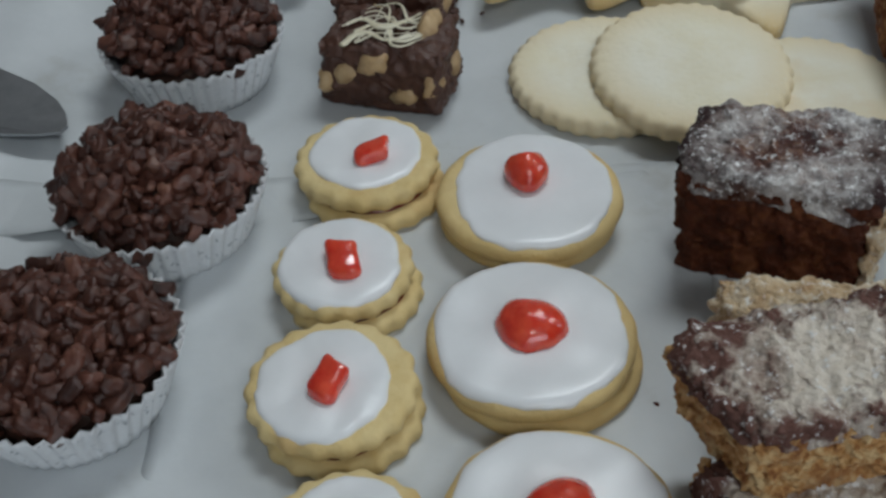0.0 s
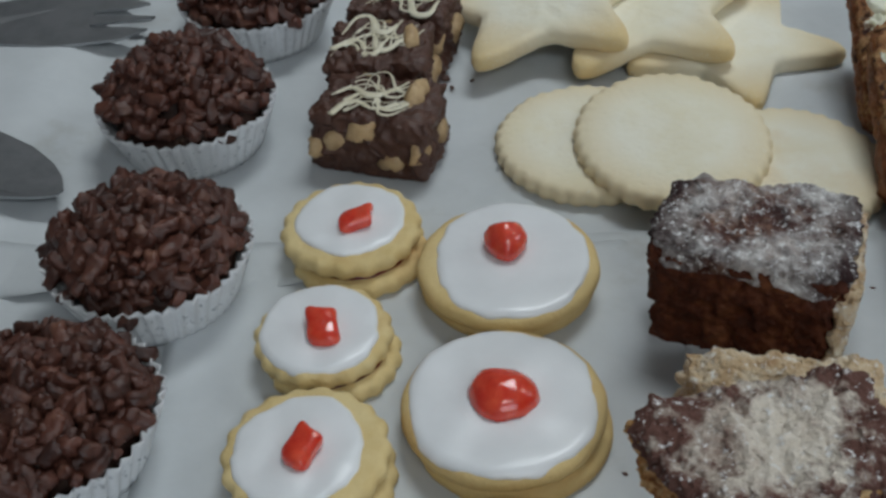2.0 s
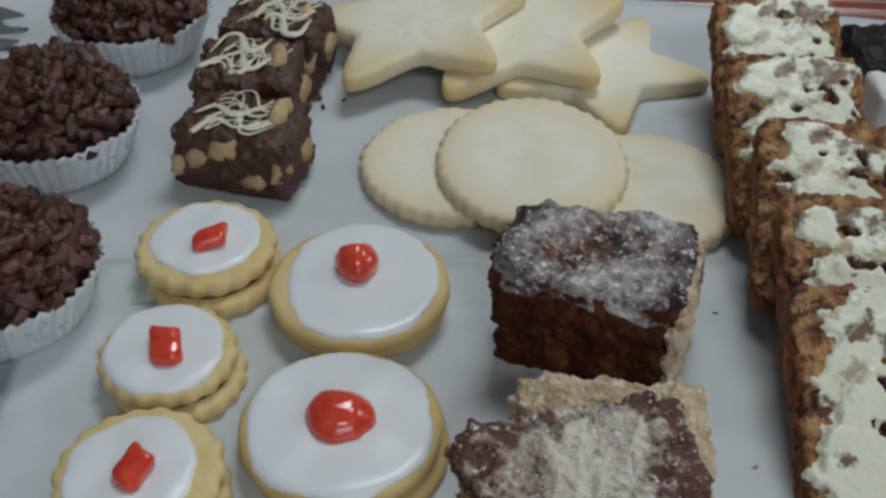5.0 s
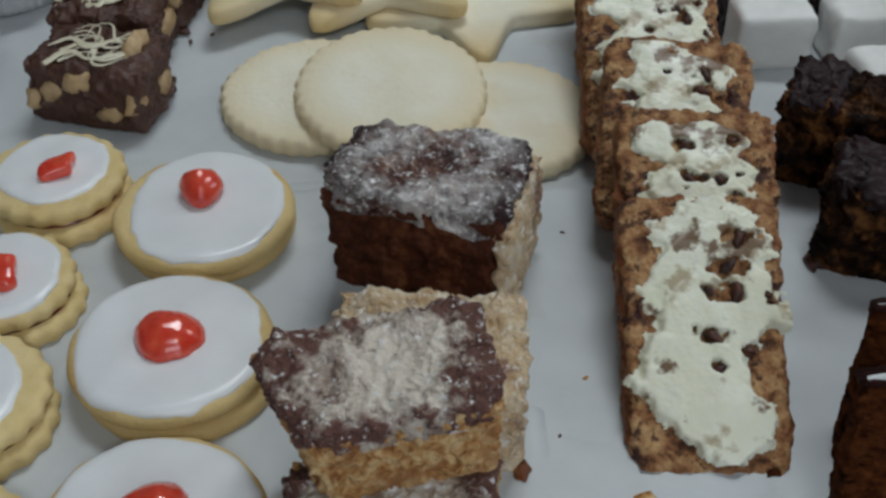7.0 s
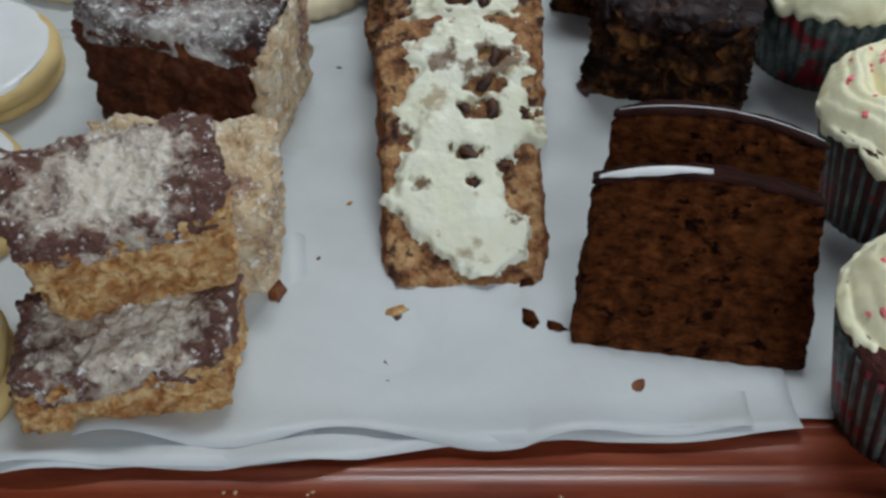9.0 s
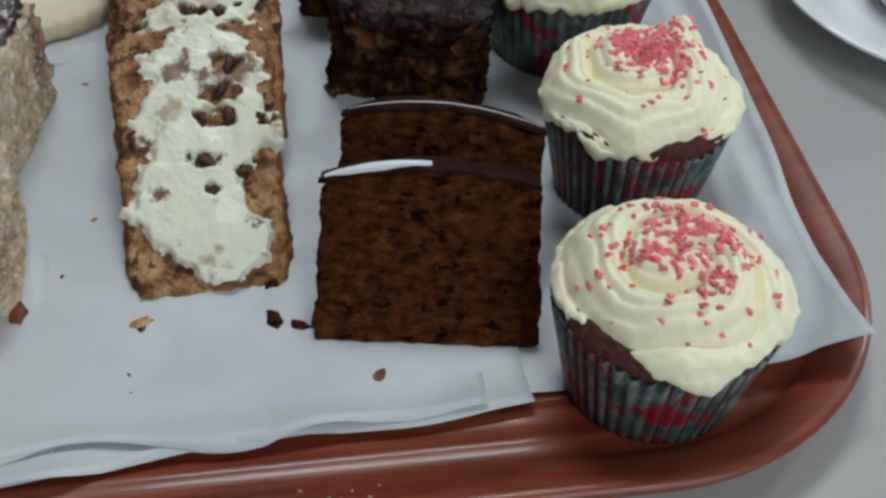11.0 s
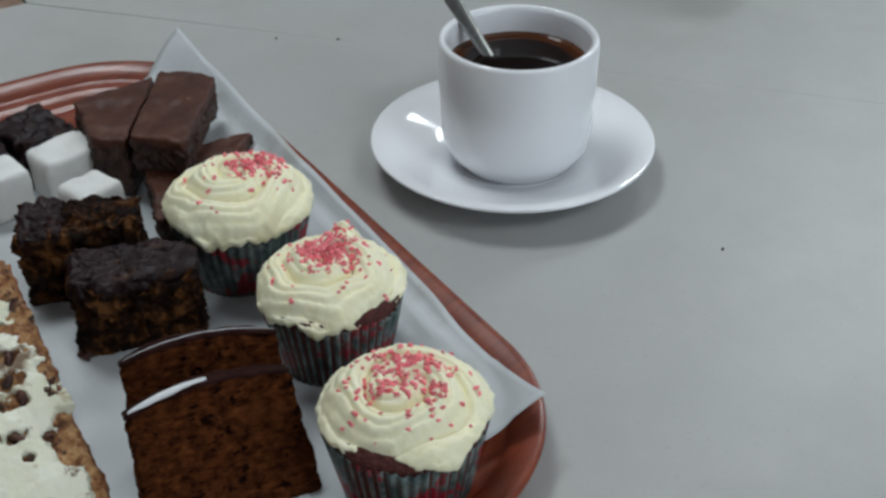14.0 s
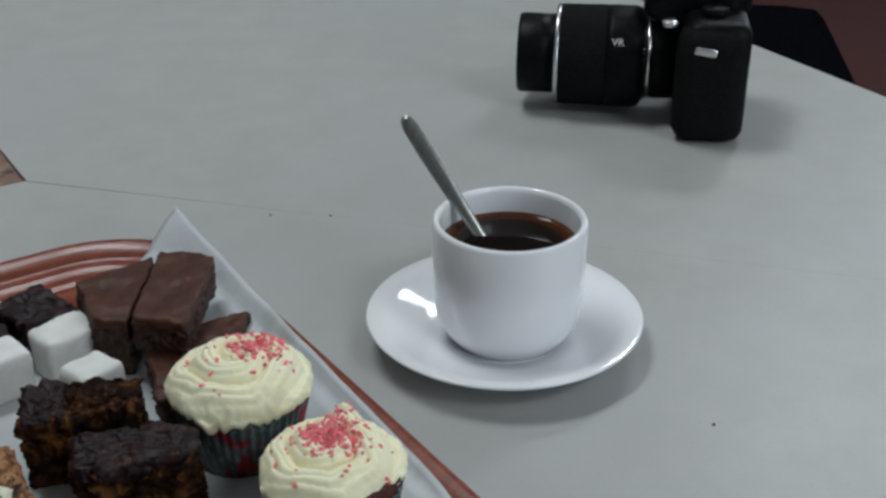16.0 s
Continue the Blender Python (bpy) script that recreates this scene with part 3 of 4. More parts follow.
def empire_biscuit(x, y, r, turn, plain, ice, ice_seed, cherry, cherry_at, cherry_size, cherry_turn, shift, label):
    """ice: centre offset x, y and half widths of the icing; shift: how far the lower biscuit sits off the upper one."""
    t = thing("iced_biscuit", pose(x, y, -0.0005, 0, 0, turn), label, "biscuit", "iced biscuits with cherries")
    inv = Matrix.Rotation(radians(-turn), 4, "Z")
    rf = scallop(30, 0.0, ice_seed, 0.02) if plain else scallop(18, 0.026, ice_seed)
    h = 0.0066
    low = inv @ Vector((shift[0], shift[1], 0))
    part("lower_biscuit", moved(lathe(disc_rows(r * 0.975, h, 0.0034), 108, rf, wobble(ice_seed + 3)), pose(low.x, low.y, 0, 0, 0, 17)), M_BISCUIT, t)
    part("jam", moved(lathe([(0, 0), (r * 0.85, 0), (r * 0.86, 0.0012), (0, 0.0012)], 48, scallop(5, 0.01, ice_seed)), pose(low.x / 2, low.y / 2, h - 0.0005)), M_JAM, t, "thin dark jam filling")
    part("upper_biscuit", moved(lathe(disc_rows(r, h, 0.0030), 108, rf, wobble(ice_seed)), pose(0, 0, h + 0.0003)), M_BISCUIT, t)
    top = 2 * h + 0.0002
    rows = [(0, -0.0010), (0.97, -0.0012), (1.0, -0.0002), (0.992, 0.0004), (0.97, 0.0008), (0.93, 0.0011)] + [(k / 8, 0.0012 + 0.0006 * (1 - k / 8)) for k in (7, 6, 5, 4, 3, 2, 1)] + [(0, 0.0018)]
    off = inv @ Vector((ice[0], ice[1], 0))

    def ice_f(a, f, z):
        c, w = math.cos(a + radians(turn)), math.sin(a + radians(turn))
        rr = f / math.hypot(c / ice[2], w / ice[3])
        return rr * (1 + 0.085 * noise.noise(Vector((1.7 * c, 1.7 * w, ice_seed * 3.7))) + 0.035 * noise.noise(Vector((5 * c, 5 * w, ice_seed))))

    bm = lathe(rows, 112, ice_f, wobble(ice_seed + 9, 0.0007, 2.2))
    for v in bm.verts:
        v.co += Vector((off.x, off.y, 0))
        d = math.hypot(v.co.x, v.co.y)
        if d > r * 0.985:
            v.co.x, v.co.y = v.co.x * r * 0.985 / d, v.co.y * r * 0.985 / d
        v.co.z -= 0.5 * max(0.0, min(d, r) - (r - 0.0028)) ** 1.0
    icing = part("icing", moved(bm, pose(0, 0, top)), M_ICING, t, "smooth white icing")
    c = inv @ Vector((cherry_at[0] - x, cherry_at[1] - y, 0))
    part("cherry", moved(cherry_bm(cherry, cherry_size), pose(c.x, c.y, top + 0.0010, 0, 0, cherry_turn - turn)), M_CHERRY, icing, "shiny red glace cherry")
    return t


LB, SB = "large round shortbread biscuit with white icing and cherry half", "small scalloped shortbread biscuit with white icing and cherry piece"
empire_biscuit(0.0597, 0.3030, 0.0306, 10, True, (0.0008, 0.001, 0.0258, 0.0312), 1.0, "whole", (0.0594, 0.3065), 0.0074, 30, (0.000, 0.0025), "large round iced biscuit topped with a pointed whole cherry")
empire_biscuit(0.0533, 0.2405, 0.0306, 40, True, (-0.0003, 0.000, 0.0280, 0.0300), 2.0, "half", (0.0530, 0.2402), 0.0100, 0, (0.0025, -0.0015), LB)
empire_biscuit(0.0527, 0.1755, 0.0302, 70, True, (0.000, 0.000, 0.0278, 0.0292), 3.0, "half", (0.0535, 0.1775), 0.0090, 40, (0.0025, -0.002), LB)
empire_biscuit(0.0064, 0.3280, 0.0245, 5, False, (0.000, 0.0015, 0.0192, 0.0190), 4.0, "bit", (0.0085, 0.3255), 0.0058, 0, (0.0025, -0.0045), SB)
empire_biscuit(-0.0014, 0.2752, 0.0219, 35, False, (-0.0006, 0.000, 0.0190, 0.0208), 5.4, "bit", (-0.0010, 0.2722), 0.0064, 80, (0.0030, -0.0030), SB)
empire_biscuit(-0.0044, 0.2270, 0.0243, 60, False, (-0.0024, -0.0015, 0.0192, 0.0205), 6.1, "bit", (-0.0050, 0.2240), 0.0060, 45, (0.0020, -0.0030), SB)
empire_biscuit(0.0003, 0.1740, 0.0228, 20, False, (0.000, 0.000, 0.0185, 0.0195), 7.2, "bit", (-0.001, 0.172), 0.0054, 10, (0.001, -0.003), SB)


def shortbread_round(x, y, z, r, rx, ry, seed, oval=1.0):
    t = thing("shortbread_round", pose(x, y, z, rx, ry, 0), "pale round shortbread with a fine scalloped edge", "biscuit", "round shortbreads")
    part("biscuit", moved(lathe(disc_rows(r, 0.0075, 0.0028, 8, 0.0006), 176, scallop(34, 0.017, seed, 0.010), wobble(seed, 0.0007, 70)), Matrix.Diagonal((1, oval, 1, 1))), M_SHORT, t)


shortbread_round(0.0978, 0.3795, -0.0005, 0.0368, 0, 0, 1.0)
shortbread_round(0.1668, 0.3548, -0.0005, 0.0372, 0, 0, 2.0)
shortbread_round(0.1268, 0.3690, 0.0062, 0.0366, 2.0, 0.0, 3.0, 1.11)


def star_radius(a, tip, inner):
    s = radians(72)
    f = abs((a + s / 2) % s - s / 2)
    h = s / 2
    return tip * inner * math.sin(h) / (inner * math.sin(h - f) + tip * math.sin(f))


def star_rf(R, turn):
    def f(a, r, z):
        tot = 0
        for k in range(-4, 5):
            tot += star_radius(a - radians(turn) + radians(2.2 * k), 1.0, 0.47) * (1 - abs(k) / 5.5)
        return r * tot / sum(1 - abs(k) / 5.5 for k in range(-4, 5))
    return f


def star_biscuit(x, y, z, R, turn, rx, ry, seed):
    t = thing("star_biscuit", pose(x, y, z, rx, ry, 0), "pale golden star-shaped shortbread biscuit", "biscuit", "star shortbreads")
    rows = [(0, 0), (R * 0.95, 0.0), (R * 0.985, 0.0012), (R, 0.0038), (R * 0.99, 0.0062), (R * 0.955, 0.0078)] + [(R * 0.95 * k / 7, 0.0082) for k in range(6, 0, -1)] + [(0, 0.0083)]
    part("biscuit", lathe(rows, 180, star_rf(R, turn), wobble(seed, 0.0006, 110)), M_SHORT, t)


star_biscuit(0.1660, 0.4450, -0.0005, 0.0550, -90, 0, 0, 2.0)
star_biscuit(0.1310, 0.4630, 0.0085, 0.0610, 16, 1, -5, 5.0)
star_biscuit(0.0888, 0.4680, 0.0125, 0.0600, 16, 1, -7, 8.0)


# chocolate rice cakes
def rice_mesh(seed, name="puffed_rice"):
    bm = bmesh.new()
    bmesh.ops.create_icosphere(bm, subdivisions=3, radius=1)
    for v in bm.verts:
        p = v.co.copy()
        p /= max(abs(p.x), abs(p.y), abs(p.z)) ** 0.45
        lump = 1 + 0.32 * noise.noise(p * 1.2 + Vector((seed * 5, 0, 0))) + 0.20 * noise.noise(p * 3.0 + Vector((seed * 9, 2, 0)))
        v.co = Vector((p.x * 0.0044, p.y * 0.0025, p.z * 0.0023)) * lump
        v.co.z += 0.0010 * p.x * p.x
    return link(name, bm, M_CHOCRICE)


RICE = [rice_mesh(k) for k in range(9)]


def case_bm(r0, r1, h, flutes, depth, seed, wall=0.0005):
    prof = [(0, 0.0002), (r0 * 0.9, 0.0002), (r0, 0.0)] + [(r0 + (r1 - r0) * k / 6, h * k / 6) for k in range(1, 7)]
    prof += [(r + -wall, z) for r, z in prof[:2:-1]] + [(r0 * 0.95, 0.0008), (0, 0.0008)]
    segs = flutes * 6

    def rf(a, r, z):
        k = min(1.0, max(0.0, z / h)) if r > r0 * 0.92 else 0
        tri = abs(((a * flutes / (2 * math.pi)) % 1) * 2 - 1) * 2 - 1
        return r + depth * tri * (0.35 + 0.65 * k) * (1 if r > r0 * 0.92 else 0) + 0.0012 * k * noise.noise(Vector((2 * math.cos(a), 2 * math.sin(a), seed)))

    def zf(a, r, z):
        return z + (0.0022 * noise.noise(Vector((2.2 * math.cos(a), 2.2 * math.sin(a), seed + 4))) if z > h * 0.8 else 0)
    return lathe(prof, segs, rf, zf)


def rice_cake(x, y, turn, seed, dome, tilt=0):
    rng = random.Random(seed)
    t = thing("chocolate_rice_cake", pose(x, y, 0, tilt, 0, turn), "chocolate puffed-rice cake in a white fluted paper case", "cake", "chocolate rice cakes")
    part("paper_case", case_bm(0.0272, 0.0350, 0.0212, 44, 0.0011, seed), M_CASE_W, t, "white fluted paper case")
    core = lathe([(0, 0.002), (0.0255, 0.002), (0.0290, 0.016), (0.027, 0.020), (0.018, 0.018 + dome * 0.75), (0.009, 0.018 + dome), (0, 0.018 + dome)], 32, None, wobble(seed, 0.003, 90))
    part("chocolate_core", core, M_CHOC_CUT, t)
    n = 250
    for i in range(n):
        f = (i + 0.5) / n
        rr = 0.0320 * math.sqrt(f)
        a = i * 2.39996 + seed
        z = 0.0205 + dome * (1 - f) ** 0.7 + rng.uniform(-0.0030, 0.0034)
        x1, y1 = rr * math.cos(a) + rng.uniform(-0.0014, 0.0014), rr * math.sin(a) + rng.uniform(-0.0014, 0.0014)
        ob = new("puffed_rice", RICE[rng.randrange(9)])
        ob.parent = t
        s = rng.choice((0.75, 0.85, 0.95, 1.0, 1.15)) * rng.uniform(0.9, 1.1)
        ob.matrix_local = Matrix.LocRotScale((x1, y1, z), Euler((rng.uniform(-0.9, 0.9), rng.uniform(-0.9, 0.9), rng.uniform(0, 6.3))), (s, s, s))


rice_cake(-0.0810, 0.2405, 0, 11, 0.0100)
rice_cake(-0.0605, 0.3125, 40, 23, 0.0145)
rice_cake(-0.0590, 0.4030, 80, 37, 0.0190)
rice_cake(-0.0385, 0.4870, 130, 41, 0.0170)


# rocky road squares
def drizzle(t, seed, w, d, z, n):
    rng = random.Random(seed)
    for k in range(n):
        cu = bpy.data.curves.new("drizzle", "CURVE")
        cu.dimensions, cu.bevel_depth, cu.bevel_resolution = "3D", 0.0004 if k % 4 else 0.0011, 2
        sp = cu.splines.new("BEZIER")
        sp.bezier_points.add(3)
        cx, cy = rng.uniform(-0.3, 0.3) * w, rng.uniform(-0.3, 0.3) * d
        for i, bp in enumerate(sp.bezier_points):
            bp.co = (cx * 0.6 + (i - 1.5) * 0.17 * w + rng.uniform(-0.07, 0.07) * w, cy + (0.16 if i % 2 else -0.16) * d * rng.uniform(0.2, 1.5), rng.uniform(-0.0004, 0.0010))
            bp.handle_left_type = bp.handle_right_type = "AUTO"
            bp.radius = rng.uniform(0.5, 1.6) if k % 3 else (0.3, 1.0, 1.9, 0.4)[i]
        cu.materials.append(M_WHITECHOC)
        ob = new("drizzle", cu)
        ob.parent = t
        ob.location, ob.scale = (0, 0, z), (1, 1, 0.45)


def nut_bm(s, seed):
    bm = bmesh.new()
    bmesh.ops.create_icosphere(bm, subdivisions=2, radius=1)
    for v in bm.verts:
        p = v.co.copy()
        v.co = Vector((p.x * s * 1.2, p.y * s * 0.6, p.z * s * 0.8)) + p * s * 0.5 * noise.noise(p * 1.6 + Vector((seed, 0, 0)))
    return bm


def rocky_square(x, y, turn, w, d, h, rx, seed, z=-0.0005):
    t = thing("rocky_road_square", pose(x, y, z, rx, 0, turn), "rocky road square with nuts and white chocolate drizzle", "cake", "rocky road squares")
    c = [(-w / 2, -d / 2), (w / 2, -d / 2), (w / 2, d / 2), (-w / 2, d / 2)]
    part("chocolate_body", quad_block(c, 0, h, (34, 26, 20), 0.09, 0.0028, 190, seed), M_ROCKY, t)
    drizzle(t, seed, w, d, h + 0.0008, 11)
    rng = random.Random(seed + 1)
    spots = [(-0.30, -0.45, 0.55), (-0.05, -0.46, 0.75), (0.20, -0.46, 0.30), (-0.46, -0.35, 0.35), (0.30, 0.1, 0.98), (0.42, -0.40, 0.55), (0.48, 0.15, 0.45), (-0.46, -0.1, 0.5)]
    for k, (a, b, cc) in enumerate(spots):
        part("nut", moved(nut_bm(rng.uniform(0.0042, 0.0074), seed + k), pose(a * w, b * d, cc * h, 0, rng.uniform(-40, 40), 0 if abs(b) > 0.44 else 90)), M_NUT, t, "toasted whole nut")


rocky_square(0.0170, 0.3860, -19, 0.047, 0.032, 0.027, 0, 3)
rocky_square(0.0185, 0.4225, -10, 0.040, 0.032, 0.031, 5, 8)
rocky_square(0.0275, 0.4590, -17, 0.043, 0.032, 0.030, 0, 15)


# sugar-dusted crumb cakes
def crumb_cake(c, h, crust, seed, label, dust, z=-0.0005, rx=0, ry=0, side=None, cut=False, flare=0.0):
    mx, my = sum(p[0] for p in c) / 4, sum(p[1] for p in c) / 4
    t = thing("crumb_cake", pose(mx, my, z, rx, ry), label, "cake", "sugar-dusted crumb cakes")
    q = [(p[0] - mx, p[1] - my) for p in c]
    base = [(a * (1 - flare), b * (1 - flare)) for a, b in q]
    part("sponge", quad_block(base, 0, h - crust * 0.4, (40, 32, 30), 0.06, 0.0024, 260, seed, -flare / (1 - flare)), side or M_CRUMB, t)
    if cut:
        fr, br = Vector(q[1]), Vector(q[2])
        o = Vector((br - fr).orthogonal()).normalized() * -0.003
        part("cut_side", quad_block([tuple(fr - o), tuple(fr + o), tuple(br + o), tuple(br - o)], 0.0005, h - crust * 0.5, (10, 30, 30), 0.08, 0.0024, 240, seed + 9), M_DUST_PALE, t, "pale cut side of sponge")
    g = [(a * 1.02, b * 1.02) for a, b in q]
    part("sugar_crust", quad_block(g, h - crust, h, (54, 44, 10), 0.16, 0.0024, 230, seed + 5), dust, t, "crusty top dusted with icing sugar")
    return t


crumb_cake([(0.0990, 0.2735), (0.1530, 0.2500), (0.1680, 0.2870), (0.1145, 0.3040)], 0.045, 0.012, 4, "dark-baked crumb cake square dusted with icing sugar", M_DUST, side=M_CRUST_DARK, cut=True, flare=0.10)
crumb_cake([(0.087, 0.151), (0.136, 0.153), (0.143, 0.180), (0.089, 0.185)], 0.024, 0.011, 9, "golden crumb cake piece under another piece", M_DUST_RING)
crumb_cake([(0.110, 0.189), (0.151, 0.192), (0.157, 0.230), (0.103, 0.238)], 0.033, 0.010, 14, "pale crumb cake piece dusted with icing sugar", M_DUST_PALE, side=M_DUST_PALE)
crumb_cake([(0.0975, 0.1690), (0.1450, 0.1735), (0.1430, 0.2080), (0.0835, 0.2040)], 0.032, 0.010, 19, "golden crumb cake piece lying on two others", M_DUST_RING, z=0.0215, rx=3, ry=-6, flare=0.09)


# buttered tea loaf slices
def spread_bm(w, l, h, seed, cut, holes):
    """Butter: overlapping knife strokes with a torn outline and bare holes over a slice w wide and l long."""
    rng = random.Random(seed * 7 + 1)
    lobes = []
    for k in range(9):
        f = k / 8
        lobes.append((rng.uniform(-0.09, 0.09) * w, (0.33 - 0.66 * f) * l + rng.uniform(-0.02, 0.02) * l, rng.uniform(0.34, 0.44) * w * (1.08 - 0.25 * f), rng.uniform(0.14, 0.18) * l, rng.uniform(-0.7, 0.7), 0.45 + 0.7 * f + rng.uniform(-0.1, 0.2)))
    bm = bmesh.new()
    nx, ny = 96, 150
    vs = {}
    for j in range(ny + 1):
        for i in range(nx + 1):
            x, y = (i / nx - 0.5) * w, (j / ny - 0.5) * l
            torn = noise.fractal(Vector((x * 95 + seed, y * 95, seed)), 0.9, 2, 4)
            z, most = -1.0, -1.0
            for cx, cy, rx, ry, turn, level in lobes:
                ca, sa = math.cos(turn), math.sin(turn)
                px, py = (x - cx) * ca + (y - cy) * sa, (y - cy) * ca - (x - cx) * sa
                m = 1 - (px / rx) ** 2 - (py / ry) ** 2 + 0.50 * torn - cut * 0.25
                most = max(most, m)
                k = max(0.0, min(1.0, m * 4.0))
                z = max(z, level * k * (2 - k) * (0.80 + 0.25 * min(1, max(0, m))))
            for hx, hy, hr in holes:
                d = math.hypot(x - hx, (y - hy) * 1.4) / hr - 1 + 1.7 * torn + 0.8 * noise.noise(Vector((x * 320, y * 320, seed + 5)))
                most = min(most, d)
                z = min(z, max(0, d) * 2.2 if d < 0.8 else 9)
            if most > -0.10:
                vs[i, j] = bm.verts.new((x, y, h * z * (1 + 0.15 * noise.noise(Vector((x * 160, y * 60, seed)))) - 0.0007))
    for j in range(ny):
        for i in range(nx):
            q = [(i, j), (i + 1, j), (i + 1, j + 1), (i, j + 1)]
            if all(k in vs for k in q):
                bm.faces.new([vs[k] for k in q])
    return bm


def tea_slice(x, y, z, slope, turn, w, l, seed, cut, bw, bl, by):
    t = thing("tea_loaf_slice", pose(x, y, z, slope, 0, turn), "fruit tea loaf slice spread with pale butter", "cake slice", "buttered tea loaf slices")
    th = 0.0135
    c = [(-w * 0.47, -l / 2), (w * 0.47, -l / 2), (w / 2, l / 2), (-w / 2, l / 2)]
    part("crumb", quad_block(c, 0.0006, th, (34, 52, 8), 0.10, 0.0018, 240, seed), M_TEALOAF, t)
    crust = quad_block([(a * 1.03, b * 1.02) for a, b in c], 0, th - 0.0022, (26, 40, 5), 0.12, 0.0018, 200, seed + 3)
    part("crust", crust, M_TEACRUST, t, "baked brown crust")
    rng = random.Random(seed)
    holes = [(rng.uniform(-0.10, 0.46) * w, rng.uniform(-0.16, 0.38) * l, rng.choice((0.0012, 0.0017, 0.0022, 0.0032))) for k in range(10)]
    butter = part("butter", moved(spread_bm(bw * 1.1, bl * 1.1, 0.0030, seed, cut, [(hx, hy - by, hr) for hx, hy, hr in holes]), pose(0, by, th + 0.0006)), M_BUTTER, t, "thick uneven pale butter")
    for k, (hx, hy, hr) in enumerate(holes):
        part("raisin", moved(nut_bm(hr * 0.85, seed + k), pose(hx, hy, th + 0.0012, 0, 0, rng.uniform(0, 180))), M_RAISIN, butter)


tea_slice(0.2090, 0.2270, 0.0090, 27, -7, 0.047, 0.084, 3, 0.32, 0.045, 0.074, 0.001)
tea_slice(0.2175, 0.2700, 0.0180, 25, -9, 0.050, 0.070, 7, 0.75, 0.044, 0.050, 0.005)
tea_slice(0.2205, 0.3120, 0.0190, 25, -14, 0.050, 0.070, 12, 0.70, 0.044, 0.048, 0.006)
tea_slice(0.2225, 0.3560, 0.0185, 24, -9, 0.050, 0.072, 17, 0.50, 0.046, 0.058, 0.004)
tea_slice(0.2290, 0.4020, 0.0180, 24, -9, 0.050, 0.072, 22, 0.50, 0.046, 0.058, 0.004)


# gingerbread loaf slices, standing and leaning back
def ginger_slice(fl, fr, seed, ice_len, h=0.0485, th=0.011, lean=-28, bead=0.0008):
    dx, dy = fr[0] - fl[0], fr[1] - fl[1]
    w = math.hypot(dx, dy)
    t = thing("gingerbread_slice", pose((fl[0] + fr[0]) / 2, (fl[1] + fr[1]) / 2, 0.0005, lean, 0, math.degrees(math.atan2(dy, dx))), "dark gingerbread loaf slice with a thin iced top", "cake slice", "gingerbread slices")
    c = [(-w / 2, 0), (w / 2, 0), (w / 2, th), (-w / 2, th)]
    arch = lambda u, v, k: 0.0045 * k * (1 - (2 * u - 1) ** 2)
    part("crumb", quad_block(c, 0, h - 0.004, (80, 12, 70), 0.04, 0.0017, 260, seed, 0.06, arch), M_GINGER, t)
    top = quad_block([(a * 0.955, b + (0.0006 if b else -0.0004)) for a, b in c], h - 0.0042, h - 0.0024, (44, 8, 4), 0.12, 0.0010, 160, seed + 2, 0, lambda u, v, k: 0.0045 * (1 - (2 * u - 1) ** 2))
    part("top_crust", top, M_GINGERTOP, t, "dark baked top crust")
    cu = bpy.data.curves.new("icing_line", "CURVE")
    cu.dimensions, cu.bevel_depth, cu.bevel_resolution = "3D", bead, 3
    sp = cu.splines.new("POLY")
    n = 16
    sp.points.add(n)
    for i in range(n + 1):
        u = ice_len[0] + (ice_len[1] - ice_len[0]) * i / n
        sp.points[i].co = ((u - 0.5) * w * 0.95, 0.0006 + 0.0006 * noise.noise(Vector((u * 9, seed, 0))), h - 0.0018 + 0.0045 * (1 - (2 * u - 1) ** 2), 1)
        sp.points[i].radius = 0.55 + 0.6 * math.sin(math.pi * i / n) ** 0.7
    cu.materials.append(M_ICING)
    ob = new("icing", cu)
    ob.parent = t
    tagged(ob, "thin line of white icing")
    return t


ginger_slice((0.2265, 0.1590), (0.2850, 0.1405), 5, (0.02, 0.50), bead=0.0011)
ginger_slice((0.2370, 0.1860), (0.2920, 0.1620), 8, (0.02, 0.98), bead=0.00016)


# sticky fruit slices with a dark chocolate top
def fruit_slice(c, h, seed, cover):
    mx, my = sum(p[0] for p in c) / 4, sum(p[1] for p in c) / 4
    t = thing("fruit_slice", pose(mx, my, -0.0005), "dark sticky fruit slice with a chocolate top", "cake", "dark fruit slices")
    q = [(p[0] - mx, p[1] - my) for p in c]
    part("fruit_body", quad_block(q, 0, h - (0.004 if cover > 0.9 else 0.0015), (40, 32, 30), 0.07, 0.0038, 210, seed), M_BROWNIE, t)
    g = [q[0], tuple(Vector(q[0]).lerp(Vector(q[1]), cover)), tuple(Vector(q[3]).lerp(Vector(q[2]), cover)), q[3]]
    part("chocolate_top", quad_block(g, h - 0.008, h, (40, 32, 8), 0.2, 0.0030, 170, seed + 4), M_BROWNIETOP, t, "dark glossy chocolate top")


fruit_slice([(0.258, 0.264), (0.303, 0.243), (0.314, 0.266), (0.270, 0.291)], 0.037, 3, 1.0)
fruit_slice([(0.258, 0.312), (0.303, 0.288), (0.316, 0.312), (0.274, 0.340)], 0.037, 6, 0.38)


